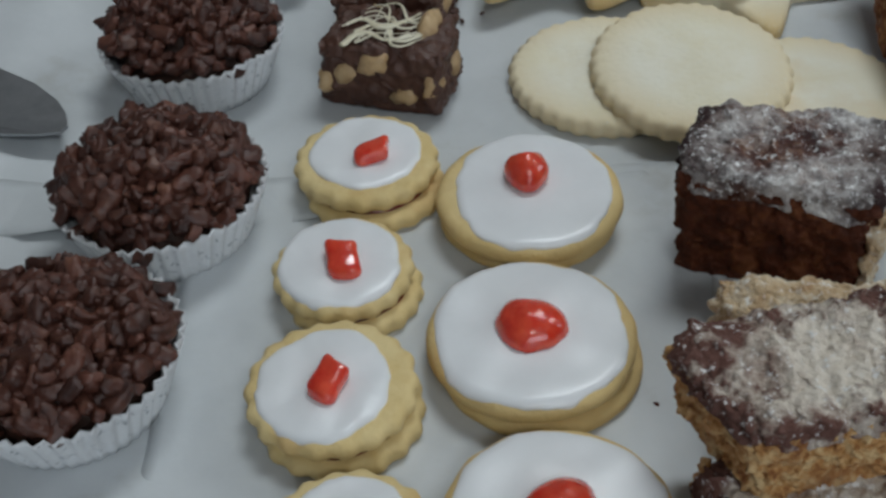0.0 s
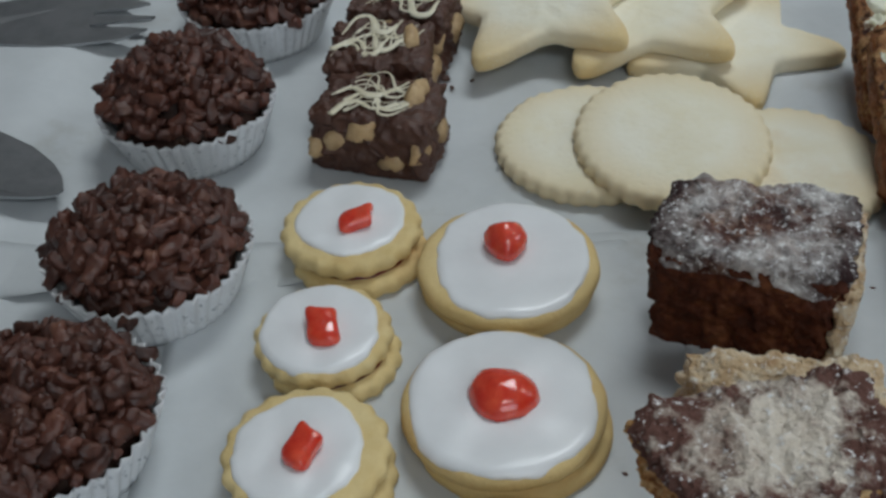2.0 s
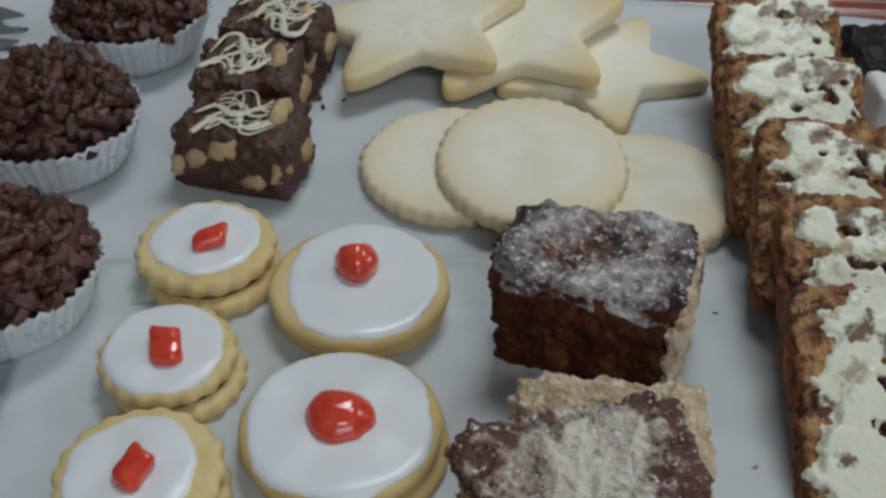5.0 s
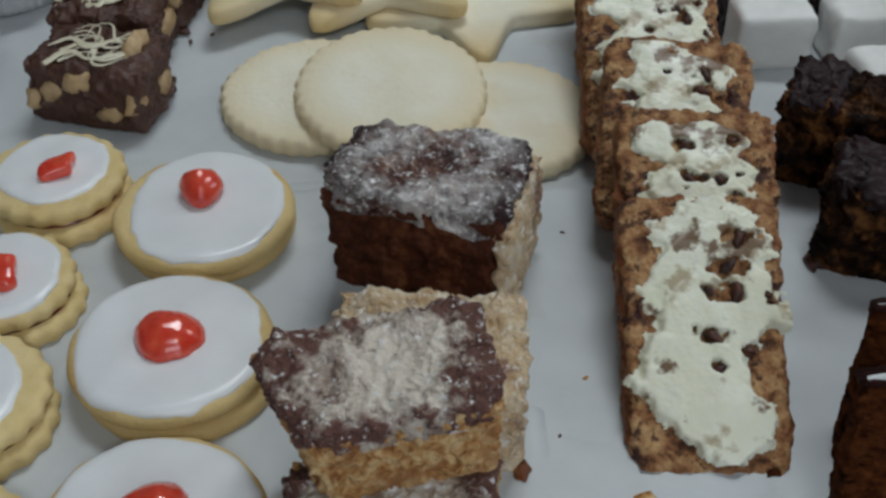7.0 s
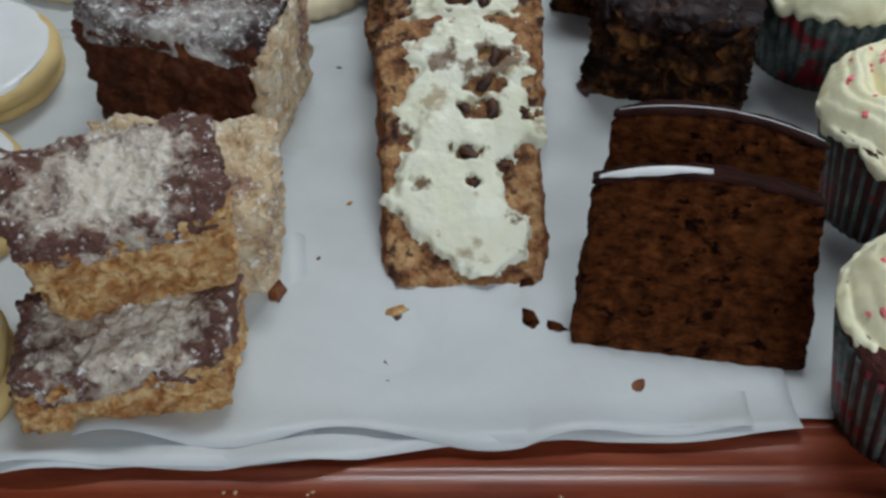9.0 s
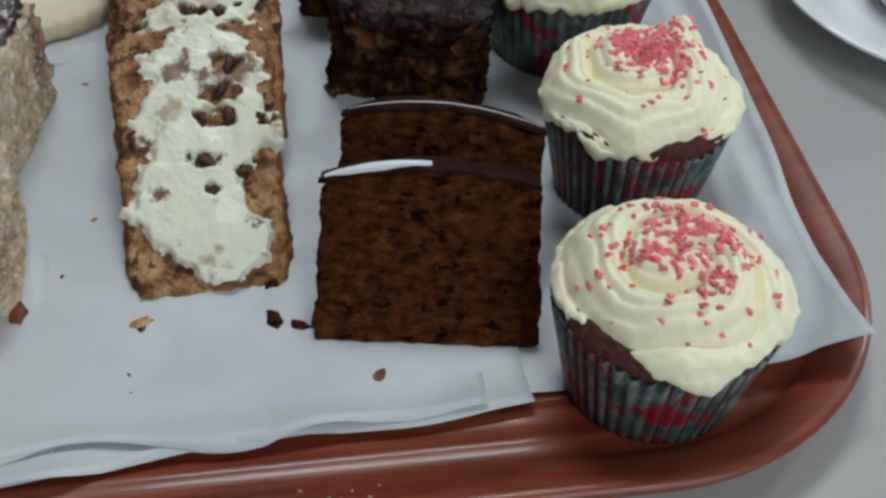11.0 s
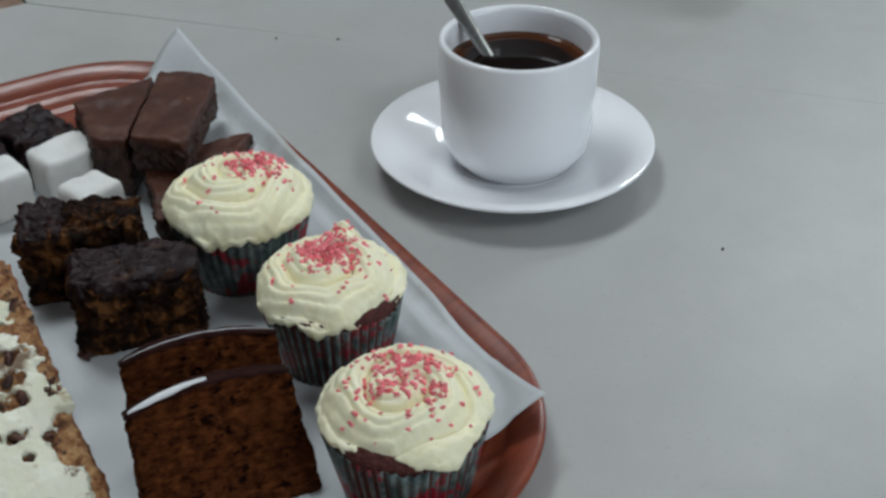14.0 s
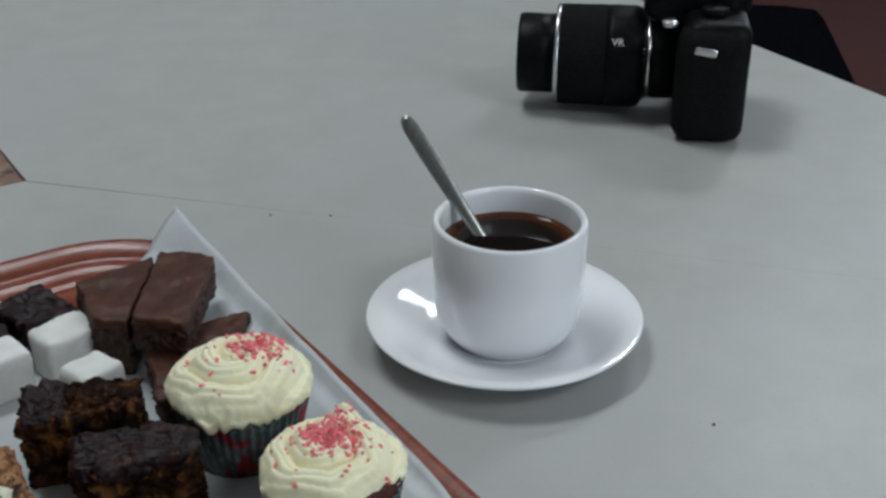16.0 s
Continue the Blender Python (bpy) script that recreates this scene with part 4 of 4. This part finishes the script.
# marshmallow slices: a white layer in front of a dark chocolate layer
def mallow_slice(x0, x1, y0, y1, y2, h, seed, turn):
    mx, my = (x0 + x1) / 2, (y0 + y2) / 2
    t = thing("marshmallow_slice", pose(mx, my, -0.0005, 0, 0, turn), "white marshmallow slice with a dark chocolate crumb layer", "cake", "marshmallow slices")
    a, b = x0 - mx, x1 - mx
    part("marshmallow", quad_block([(a, y0 - my), (b, y0 - my), (b, y1 - my), (a, y1 - my)], 0, h, (14, 12, 12), 0.12, 0.0014, 80, seed), M_MALLOW, t, "soft white marshmallow layer")
    part("chocolate_layer", quad_block([(a, y1 - my - 0.003), (b, y1 - my - 0.003), (b, y2 - my), (a, y2 - my)], 0, h + 0.0015, (18, 18, 14), 0.10, 0.0036, 120, seed + 3), M_BROWNIETOP, t, "dark chocolate crumb layer")


mallow_slice(0.2665, 0.2975, 0.382, 0.405, 0.440, 0.024, 2, 0)
mallow_slice(0.3035, 0.3345, 0.380, 0.403, 0.440, 0.024, 7, 3)
mal = thing("marshmallow", pose(0.3100, 0.3470, -0.0005, 0, 0, 8), "loose white marshmallow cube between dark slices", "sweet")
part("marshmallow_body", quad_block([(-0.012, -0.011), (0.012, -0.011), (0.012, 0.011), (-0.012, 0.011)], 0, 0.027, (12, 12, 12), 0.15, 0.0012, 90, 4), M_MALLOW, mal)


# chocolate tiffin
def tiffin(c, z0, h, seed, label):
    mx, my = sum(p[0] for p in c) / 4, sum(p[1] for p in c) / 4
    t = thing("chocolate_tiffin", pose(mx, my, z0), label, "cake", "chocolate tiffin squares")
    q = [(p[0] - mx, p[1] - my) for p in c]
    part("biscuit_body", quad_block(q, 0, h - 0.003, (36, 30, 16), 0.06, 0.0024, 240, seed), M_CHOC_CUT, t)
    part("chocolate_top", quad_block([(a * 1.0, b * 1.0) for a, b in q], h - 0.006, h, (40, 32, 5), 0.08, 0.0016, 110, seed + 2), M_CHOC, t, "smooth milk chocolate top")


tiffin([(0.322, 0.308), (0.345, 0.309), (0.404, 0.350), (0.346, 0.361)], -0.0005, 0.019, 3, "rough chocolate tiffin piece underneath another one")
tiffin([(0.327, 0.374), (0.3385, 0.3605), (0.3855, 0.4115), (0.340, 0.416)], -0.0005, 0.033, 5, "chocolate tiffin piece leaning beside a thicker one")
tiffin([(0.3385, 0.356), (0.354, 0.332), (0.404, 0.381), (0.387, 0.408)], 0.0180, 0.019, 9, "thick chocolate tiffin piece with a smooth milk chocolate top")


# cupcakes
def sprinkle_mesh(seed):
    bm = rounded((0.0021, 0.0014, 0.0009), (1, 1, 1), 0.0003)
    for v in bm.verts:
        v.co += Vector((0.0004, 0.0003, 0.0002)) * noise.noise(v.co * 900 + Vector((seed, 0, 0)))
    return link("sprinkle", bm, M_SPRINKLE, False)


SPRINKLES = [sprinkle_mesh(k) for k in range(4)]


def near(a, deg, width):
    d = (a - radians(deg) + math.pi) % (2 * math.pi) - math.pi
    return math.exp(-(d / radians(width)) ** 2)


def frost_radius(a, seed, size, bare):
    R = 0.0318 * size * (1 + 0.06 * noise.noise(Vector((1.5 * math.cos(a), 1.5 * math.sin(a), seed))))
    return R * (1 - 0.13 * near(a, bare, 32))


def frost_height(x, y, seed, turn, size, bare, peak):
    """Piped icing: one ribbon wound inwards, with the grooves of the nozzle along it and a drawn-out peak."""
    r, a = math.hypot(x, y), math.atan2(y, x)
    x2 = x + 0.0042 * noise.noise(Vector((x * 60, y * 60, seed)))
    y2 = y + 0.0042 * noise.noise(Vector((x * 60, y * 60, seed + 5)))
    a2 = math.atan2(y2, x2)
    f = min(1.0, r / frost_radius(a, seed, size, bare))
    z = 0.0352 + 0.0130 * size ** 3 * (1 - f ** 2.5) ** 0.75
    k = (math.hypot(x2, y2) / 0.0140 + (a2 + turn) / (2 * math.pi)) % 1.0
    rope = math.sqrt(max(0.0, 1 - (2 * k - 1) ** 2))
    groove = abs(math.sin(4.0 * math.pi * k + 1.5 * a2 + turn))
    env = 0.30 + 0.70 * math.sin(math.pi * min(1, 0.12 + f * 0.80))
    z += 0.0050 * (rope - 0.62 + 0.27 * groove * rope) * env
    z += peak[2] * math.exp(-((x - peak[0]) ** 2 + (y - peak[1]) ** 2) / 0.0055 ** 2)
    z += 0.0003 * noise.fractal(Vector((x * 330, y * 330, seed)), 0.9, 2, 3)
    return z + 0.0016 * f ** 5 * noise.fractal(Vector((x * 240, y * 240, seed + 2)), 0.8, 2, 3)


def cupcake(x, y, turn, seed, n, middle, spread, size, bare, drip, peak):
    rng = random.Random(seed)
    t = thing("cupcake", pose(x, y, -0.0005, 0, 0, 0), "red velvet cupcake with swirled cream icing and pink sprinkles", "cupcake", "cupcakes with pink sprinkles")
    part("paper_case", case_bm(0.0235 * size, 0.0302 * size, 0.0335, 46, 0.0008, seed), M_CASE_R, t, "dark green fluted case with red pattern")
    part("sponge", lathe([(0, 0.002), (0.0228, 0.002), (0.0284, 0.0325), (0.0285, 0.0365), (0.02, 0.039), (0, 0.040)], 40, None, wobble(seed, 0.0012, 150)), M_CUPCAKE, t, "dark red sponge")
    bm = bmesh.new()
    rings, segs = 64, 180
    rows = [[bm.verts.new((0, 0, frost_height(0, 0, seed, turn, size, bare, peak)))]]
    for i in range(1, rings + 5):
        ring = []
        for j in range(segs):
            a = 2 * math.pi * j / segs
            f = min(i / rings, 1.0)
            R = frost_radius(a, seed, size, bare)
            R *= 1 + 0.03 * near(a, drip, 9) + 0.03 * noise.noise(Vector((9 * math.cos(a), 9 * math.sin(a), seed)))
            r = R * f
            z = frost_height(r * math.cos(a), r * math.sin(a), seed, turn, size, bare, peak)
            if i > rings:
                k = i - rings
                r = R * (1, 0.985, 0.93, 0.80, 0.6)[k]
                z = z - (0, 0.0018, 0.0032, 0.0032, 0.0015)[k] - 0.0035 * max(0, noise.noise(Vector((2.4 * math.cos(a), 2.4 * math.sin(a), seed + 7)))) * (k < 4) - 0.0032 * near(a, drip, 6) * (k < 4)
            ring.append(bm.verts.new((r * math.cos(a), r * math.sin(a), z)))
        rows.append(ring)
    for j in range(segs):
        bm.faces.new((rows[0][0], rows[1][j], rows[1][(j + 1) % segs]))
    for ra, rb in zip(rows[1:], rows[2:]):
        for j in range(segs):
            k = (j + 1) % segs
            bm.faces.new((ra[j], rb[j], rb[k], ra[k]))
    icing = part("icing", bm, M_FROST, t, "swirled pale cream butter icing")
    for i in range(int(n * 1.4)):
        if rng.random() < 0.88:
            px, py = middle[0] + rng.gauss(0, spread), middle[1] + rng.gauss(0, spread)
        else:
            a, r = rng.uniform(0, 6.28), 0.026 * math.sqrt(rng.random())
            px, py = r * math.cos(a), r * math.sin(a)
        if math.hypot(px, py) > 0.0265:
            continue
        ob = new("sprinkle", SPRINKLES[rng.randrange(4)])
        ob.parent = icing
        ob.matrix_local = Matrix.LocRotScale((px, py, frost_height(px, py, seed, turn, size, bare, peak) + 0.0001), Euler((rng.uniform(-0.6, 0.6), rng.uniform(-0.6, 0.6), rng.uniform(0, 6.3))), Vector((1, 1, 1)) * rng.uniform(0.6, 1.35))


cupcake(0.3455, 0.2750, 0.4, 3, 170, (0.0100, 0.000), 0.0062, 1.03, 60, -150, (-0.004, 0.010, 0.0))
cupcake(0.3368, 0.1980, 2.2, 6, 230, (0.004, 0.006), 0.0064, 0.95, -92, -142, (0.019, 0.015, 0.0075))
cupcake(0.3100, 0.1232, 4.0, 9, 170, (0.004, 0.003), 0.0098, 0.96, -150, -97, (0.012, 0.018, 0.002))


# ---- cup of coffee ----
SX, SY = 0.5085, 0.2640
saucer = thing("saucer", pose(SX - 0.0025, SY + 0.0005, TABLE_Z), "round white china saucer under a cup", "saucer")
part("dish", lathe([(0, 0.0012), (0.024, 0.0012), (0.0245, 0.0), (0.027, 0.0), (0.028, 0.0018), (0.045, 0.0052), (0.062, 0.0105), (0.0725, 0.0152), (0.0738, 0.0166),
                    (0.0728, 0.0174), (0.061, 0.0132), (0.045, 0.0082), (0.034, 0.0056), (0.0325, 0.0040), (0.030, 0.0036), (0, 0.0036)], 128), M_CHINA, saucer)
cup = thing("cup", pose(SX, SY, TABLE_Z + 0.0036), "white china cup filled with black coffee", "cup")
CR, CH = 0.0402, 0.0685
part("cup_body", lathe([(0, 0.0022), (0.026, 0.0022), (0.0268, 0.0), (0.0300, 0.0), (0.0312, 0.002), (0.0352, 0.0065), (0.0380, 0.0125), (0.0392, 0.020), (CR - 0.0003, 0.040), (CR, CH - 0.002), (CR - 0.0008, CH - 0.0003),
                        (CR - 0.002, CH), (CR - 0.0034, CH - 0.0006), (CR - 0.0041, CH - 0.003), (CR - 0.0044, 0.045), (0.0345, 0.026), (0.032, 0.014), (0.026, 0.0065), (0, 0.005)], 128), M_CHINA, cup)
# the handle points away behind the cup
hb = bpy.data.curves.new("handle", "CURVE")
hb.dimensions, hb.bevel_depth, hb.bevel_resolution = "3D", 0.0042, 4
sp = hb.splines.new("BEZIER")
sp.bezier_points.add(3)
for bp, (rr, zz) in zip(sp.bezier_points, ((0.0375, 0.056), (0.057, 0.054), (0.058, 0.030), (0.036, 0.020))):
    bp.co = (rr * math.cos(radians(48)), rr * math.sin(radians(48)), zz)
    bp.handle_left_type = bp.handle_right_type = "AUTO"
hb.materials.append(M_CHINA)
ob = new("handle", hb)
ob.parent = cup
part("coffee", lathe([(0, 0.0535), (0.030, 0.0535), (0.0352, 0.0536), (0.0356, 0.0541), (0.0350, 0.046), (0, 0.046)], 96), M_COFFEE, cup, "dark black coffee")
part("coffee_edge", lathe([(0.0335, 0.05355), (0.0345, 0.0539), (0.0357, 0.0546), (0.0357, 0.0530), (0.0335, 0.05355)], 96), M_MENISCUS, cup, "thin brown edge of the coffee")

spoon = thing("teaspoon", pose(0, 0, 0), "steel teaspoon leaning in the coffee cup", "spoon")
P0, P1 = Vector((0.5055, 0.2840, 0.0500)), Vector((0.5007, 0.3350, 0.1018))
axis = (P1 - P0).normalized()
side = axis.cross(Vector((-0.62, -0.58, 0.5))).normalized()
up = side.cross(axis)
bm = bmesh.new()
rows = []
for k, (s, w, h) in enumerate(((-0.046, 0.003, 0.001), (-0.042, 0.0088, 0.001), (-0.030, 0.0110, 0.0012), (-0.018, 0.0070, 0.0012), (-0.010, 0.0030, 0.0012), (0.0, 0.0031, 0.0011), (0.012, 0.0034, 0.001), (0.030, 0.0042, 0.0009), (0.050, 0.0046, 0.0009), (0.066, 0.0044, 0.0009), (0.0715, 0.0034, 0.0009), (0.074, 0.0014, 0.0007))):
    c = P0 + axis * s + up * (0.0025 * math.sin((s + 0.046) * 30))
    rows.append([bm.verts.new(c + side * w * math.cos(radians(t)) + up * h * math.sin(radians(t))) for t in range(0, 360, 30)])
for ra, rb in zip(rows, rows[1:]):
    for i in range(12):
        bm.faces.new((ra[i], ra[(i + 1) % 12], rb[(i + 1) % 12], rb[i]))
bm.faces.new(rows[0])
bm.faces.new(rows[-1])
part("spoon_body", bm, M_STEEL, spoon)

# ---- the camera lying on the table ----
FANG = 128.0
slr = thing("slr_camera", pose(0.8130, 0.3575, TABLE_Z, 0, 0, FANG), "black SLR camera with a zoom lens on the table", "camera")
# local x runs along the lens, -y towards the far end of the body
part("camera_body", moved(rounded((0.048, 0.110, 0.090), (8, 14, 10), 0.010), pose(-0.009, -0.050, 0.045)), M_BLACK, slr)
part("grip", moved(rounded((0.050, 0.034, 0.086), (8, 8, 10), 0.013), pose(-0.005, -0.006, 0.0435)), M_RUBBER, slr, "black rubber hand grip")
part("prism_housing", moved(rounded((0.074, 0.060, 0.040), (8, 8, 8), 0.012), pose(0.008, -0.068, 0.096)), M_BLACK, slr)
part("strap_lug", moved(rounded((0.016, 0.0025, 0.006), (4, 2, 3), 0.0012), pose(0.0, 0.0105, 0.072, 0, -8, 0)), M_SILVER, slr, "metal strap lug")
part("shutter_button", moved(lathe([(0, 0), (0.006, 0), (0.006, 0.003), (0.005, 0.004), (0, 0.004)], 24), pose(0.026, -0.006, 0.086)), M_SILVER, slr)
part("mode_dial", moved(lathe([(0, 0), (0.010, 0), (0.010, 0.007), (0.009, 0.008), (0, 0.008)], 36, lambda a, r, z: r * (1 + 0.02 * math.cos(30 * a))), pose(-0.006, -0.024, 0.088)), M_BLACK, slr)
part("eyepiece", moved(rounded((0.012, 0.034, 0.022), (4, 4, 4), 0.004), pose(-0.030, -0.068, 0.094)), M_RUBBER, slr)
part("port_cover", moved(rounded((0.022, 0.003, 0.052), (4, 2, 6), 0.0014), pose(-0.006, 0.0055, 0.038)), M_RUBBER, slr)
part("thumb_rest", moved(rounded((0.010, 0.024, 0.030), (4, 4, 4), 0.0045), pose(-0.026, -0.010, 0.066)), M_RUBBER, slr)
AX = pose(0.0, -0.066, 0.0420, 0, 90, 0)


def lens_ring(name, rows, mat, label="", flute=0):
    rf = (lambda a, r, z: r * (1 - 0.018 * (math.cos(flute * a) > 0))) if flute else None
    return part(name, moved(lathe([(0, rows[0][1])] + rows + [(0, rows[-1][1])], 96, rf), AX), mat, slr, label)


lens = lens_ring("lens_mount", [(0.031, 0.0120), (0.032, 0.0318), (0.0315, 0.0367)], M_BLACK)
lens_ring("mount_ring", [(0.0322, 0.0367), (0.0326, 0.0386), (0.0322, 0.0404)], M_SILVER, "thin silver ring")
lens_ring("lens_barrel", [(0.0325, 0.0404), (0.0352, 0.0425), (0.0385, 0.0450), (0.0396, 0.0500), (0.0398, 0.0661), (0.0395, 0.0710)], M_BLACK)
lens_ring("zoom_ring", [(0.0392, 0.0710), (0.0396, 0.0722), (0.0392, 0.1060), (0.0386, 0.1072)], M_RUBBER, "ribbed rubber zoom ring", 48)
lens_ring("front_ring", [(0.0388, 0.1072), (0.0392, 0.1088), (0.0386, 0.1104)], M_SILVER, "thin silver ring")
lens_ring("front_barrel", [(0.0310, 0.1104), (0.0310, 0.1224), (0.0312, 0.1248), (0.0312, 0.1370), (0.0300, 0.1395), (0.0270, 0.1395), (0.026, 0.1322)], M_BLACK)
text = bpy.data.curves.new("lens_marking", "FONT")
text.body, text.size, text.extrude, text.align_x, text.align_y = "VR", 0.0075, 0.0002, "CENTER", "CENTER"
text.materials.append(M_MARK)
ob = new("lens_marking", text)
ob.parent = slr
ob.matrix_local = AX @ pose(0, 0, 0.0625, 0, 0, 122) @ pose(0.0402, 0, 0, 90, 0, 90) @ pose(0, 0, 0, 0, 0, -90)
tagged(ob, "white two-letter lens marking")
for k, (ang, xx) in enumerate(((118, 0.0425), (104, 0.0430), (112, 0.0430), (96, 0.0435))):
    part("index_mark", moved(rounded((0.0012, 0.0012, 0.0005), (1, 1, 1), 0.0002), AX @ pose(0, 0, xx, 0, 0, ang) @ pose(0.0352, 0, 0, 0, 90, 0)), M_MARK, slr, "small white index mark")

# ---- serving tongs on the tray's edge ----
tongs = thing("serving_tongs", pose(0, 0, 0), "dull steel serving tongs with a forked and a flat end", "tongs")


def plate(outline, z, th, bend):
    bm = bmesh.new()
    lo = [bm.verts.new((x, y, z + bend(x, y))) for x, y in outline]
    hi = [bm.verts.new((x, y, z + th + bend(x, y))) for x, y in outline]
    bm.faces.new(hi)
    bm.faces.new(lo[::-1])
    for i in range(len(lo)):
        j = (i + 1) % len(lo)
        bm.faces.new((lo[i], lo[j], hi[j], hi[i]))
    return bm


part("flat_arm", plate([(-0.30, 0.398), (-0.160, 0.372), (-0.130, 0.3585), (-0.1110, 0.3560), (-0.1035, 0.3565), (-0.1015, 0.3600), (-0.1035, 0.3680), (-0.1085, 0.3770), (-0.1190, 0.3890), (-0.1360, 0.4020), (-0.165, 0.4130), (-0.30, 0.4280)],
                       0.0105, 0.0012, lambda x, y: 0.05 * max(0, -0.16 - x)), M_TONGS, tongs, smooth=False)
part("fork_arm", plate([(-0.30, 0.455), (-0.170, 0.474), (-0.130, 0.4660), (-0.1180, 0.4665), (-0.0985, 0.4690), (-0.0880, 0.4765), (-0.0985, 0.4795), (-0.1140, 0.4800), (-0.1150, 0.4835), (-0.1020, 0.4845), (-0.0875, 0.4850), (-0.0860, 0.4875), (-0.1000, 0.4900), (-0.1150, 0.4910),
                       (-0.1150, 0.4960), (-0.1020, 0.4965), (-0.0900, 0.5000), (-0.1020, 0.5080), (-0.130, 0.5150), (-0.170, 0.5080), (-0.30, 0.490)],
                       0.0105, 0.0012, lambda x, y: 0.06 * max(0, -0.16 - x)), M_TONGS, tongs, smooth=False)
part("tongs_hinge", moved(rounded((0.03, 0.10, 0.016), (3, 4, 3), 0.006), pose(-0.305, 0.445, 0.018)), M_TONGS, tongs)


# ---- crumbs on the paper and the rim ----
def crumb(x, y, s, mat, seed, label, turn=0):
    z = max(rim_height(x, y) + 0.0012, 0.0004)
    bm = bmesh.new()
    bmesh.ops.create_icosphere(bm, subdivisions=2, radius=1)
    for v in bm.verts:
        p = v.co.copy()
        v.co = Vector((p.x * s * 1.3, p.y * s * 0.75, p.z * s * 0.45)) * (1 + 0.6 * noise.noise(p * 1.5 + Vector((seed, 0, 0))))
    ob = new("crumb", link("crumb", bm, mat))
    ob.matrix_world = pose(x, y, z + s * 0.3, 0, 0, turn)
    tagged(ob, label, "crumb", "crumbs on the paper")


DARKC, GOLDC = "small dark cake crumb lying on the paper", "small golden cake crumb lying on the paper"
for i, (x, y, s, mat) in enumerate(((0.0432, 0.4365, 0.0024, M_ROCKY), (0.0548, 0.4338, 0.0010, M_ROCKY), (0.046, 0.4290, 0.0012, M_ROCKY), (0.1800, 0.2907, 0.0008, M_CRUST_DARK), (0.1755, 0.2241, 0.0010, M_CRUMB),
                                    (0.1512, 0.1917, 0.0034, M_TEACRUST), (0.1600, 0.1905, 0.0007, M_CRUST_DARK), (0.1827, 0.1790, 0.0024, M_CRUMB), (0.1825, 0.1768, 0.0016, M_RAISIN), (0.1773, 0.1620, 0.0008, M_RAISIN), (0.1602, 0.1485, 0.0008, M_RAISIN),
                                    (0.2403, 0.1431, 0.0022, M_TEACRUST), (0.2180, 0.1700, 0.0030, M_GINGER), (0.2245, 0.1660, 0.0026, M_GINGER), (0.2210, 0.1840, 0.0024, M_GINGER), (0.2600, 0.2670, 0.0042, M_RAISIN),
                                    (0.0865, 0.2200, 0.0008, M_CRUST_DARK), (0.1770, 0.1560, 0.0006, M_RAISIN), (0.1640, 0.2030, 0.0006, M_CRUST_DARK))):
    crumb(x, y, s, mat, i * 3.7, GOLDC if mat in (M_CRUMB, M_TEACRUST) else DARKC, i * 53)
rng = random.Random(5)
tiny = []
for k in range(26):
    x = rng.choice((0.132, 0.158, 0.212)) + rng.gauss(0, 0.010)
    y = 0.118 - (x - 0.17) * 0.15 + rng.uniform(-0.010, 0.004)
    s = rng.uniform(0.0003, 0.0008)
    tiny.append(moved(nut_bm(s, k), pose(x, y, rim_height(x, y) + s * 0.3, 0, 0, rng.uniform(0, 180))))
tiny.append(moved(nut_bm(0.0022, 2), pose(0.1420, 0.1195, rim_height(0.142, 0.1195) + 0.001)))
tagged(new("crumbs", link("crumbs", join(*tiny), M_DUST_PALE)), "scattered pale crumbs on the tray rim", "crumbs", kind="stuff")
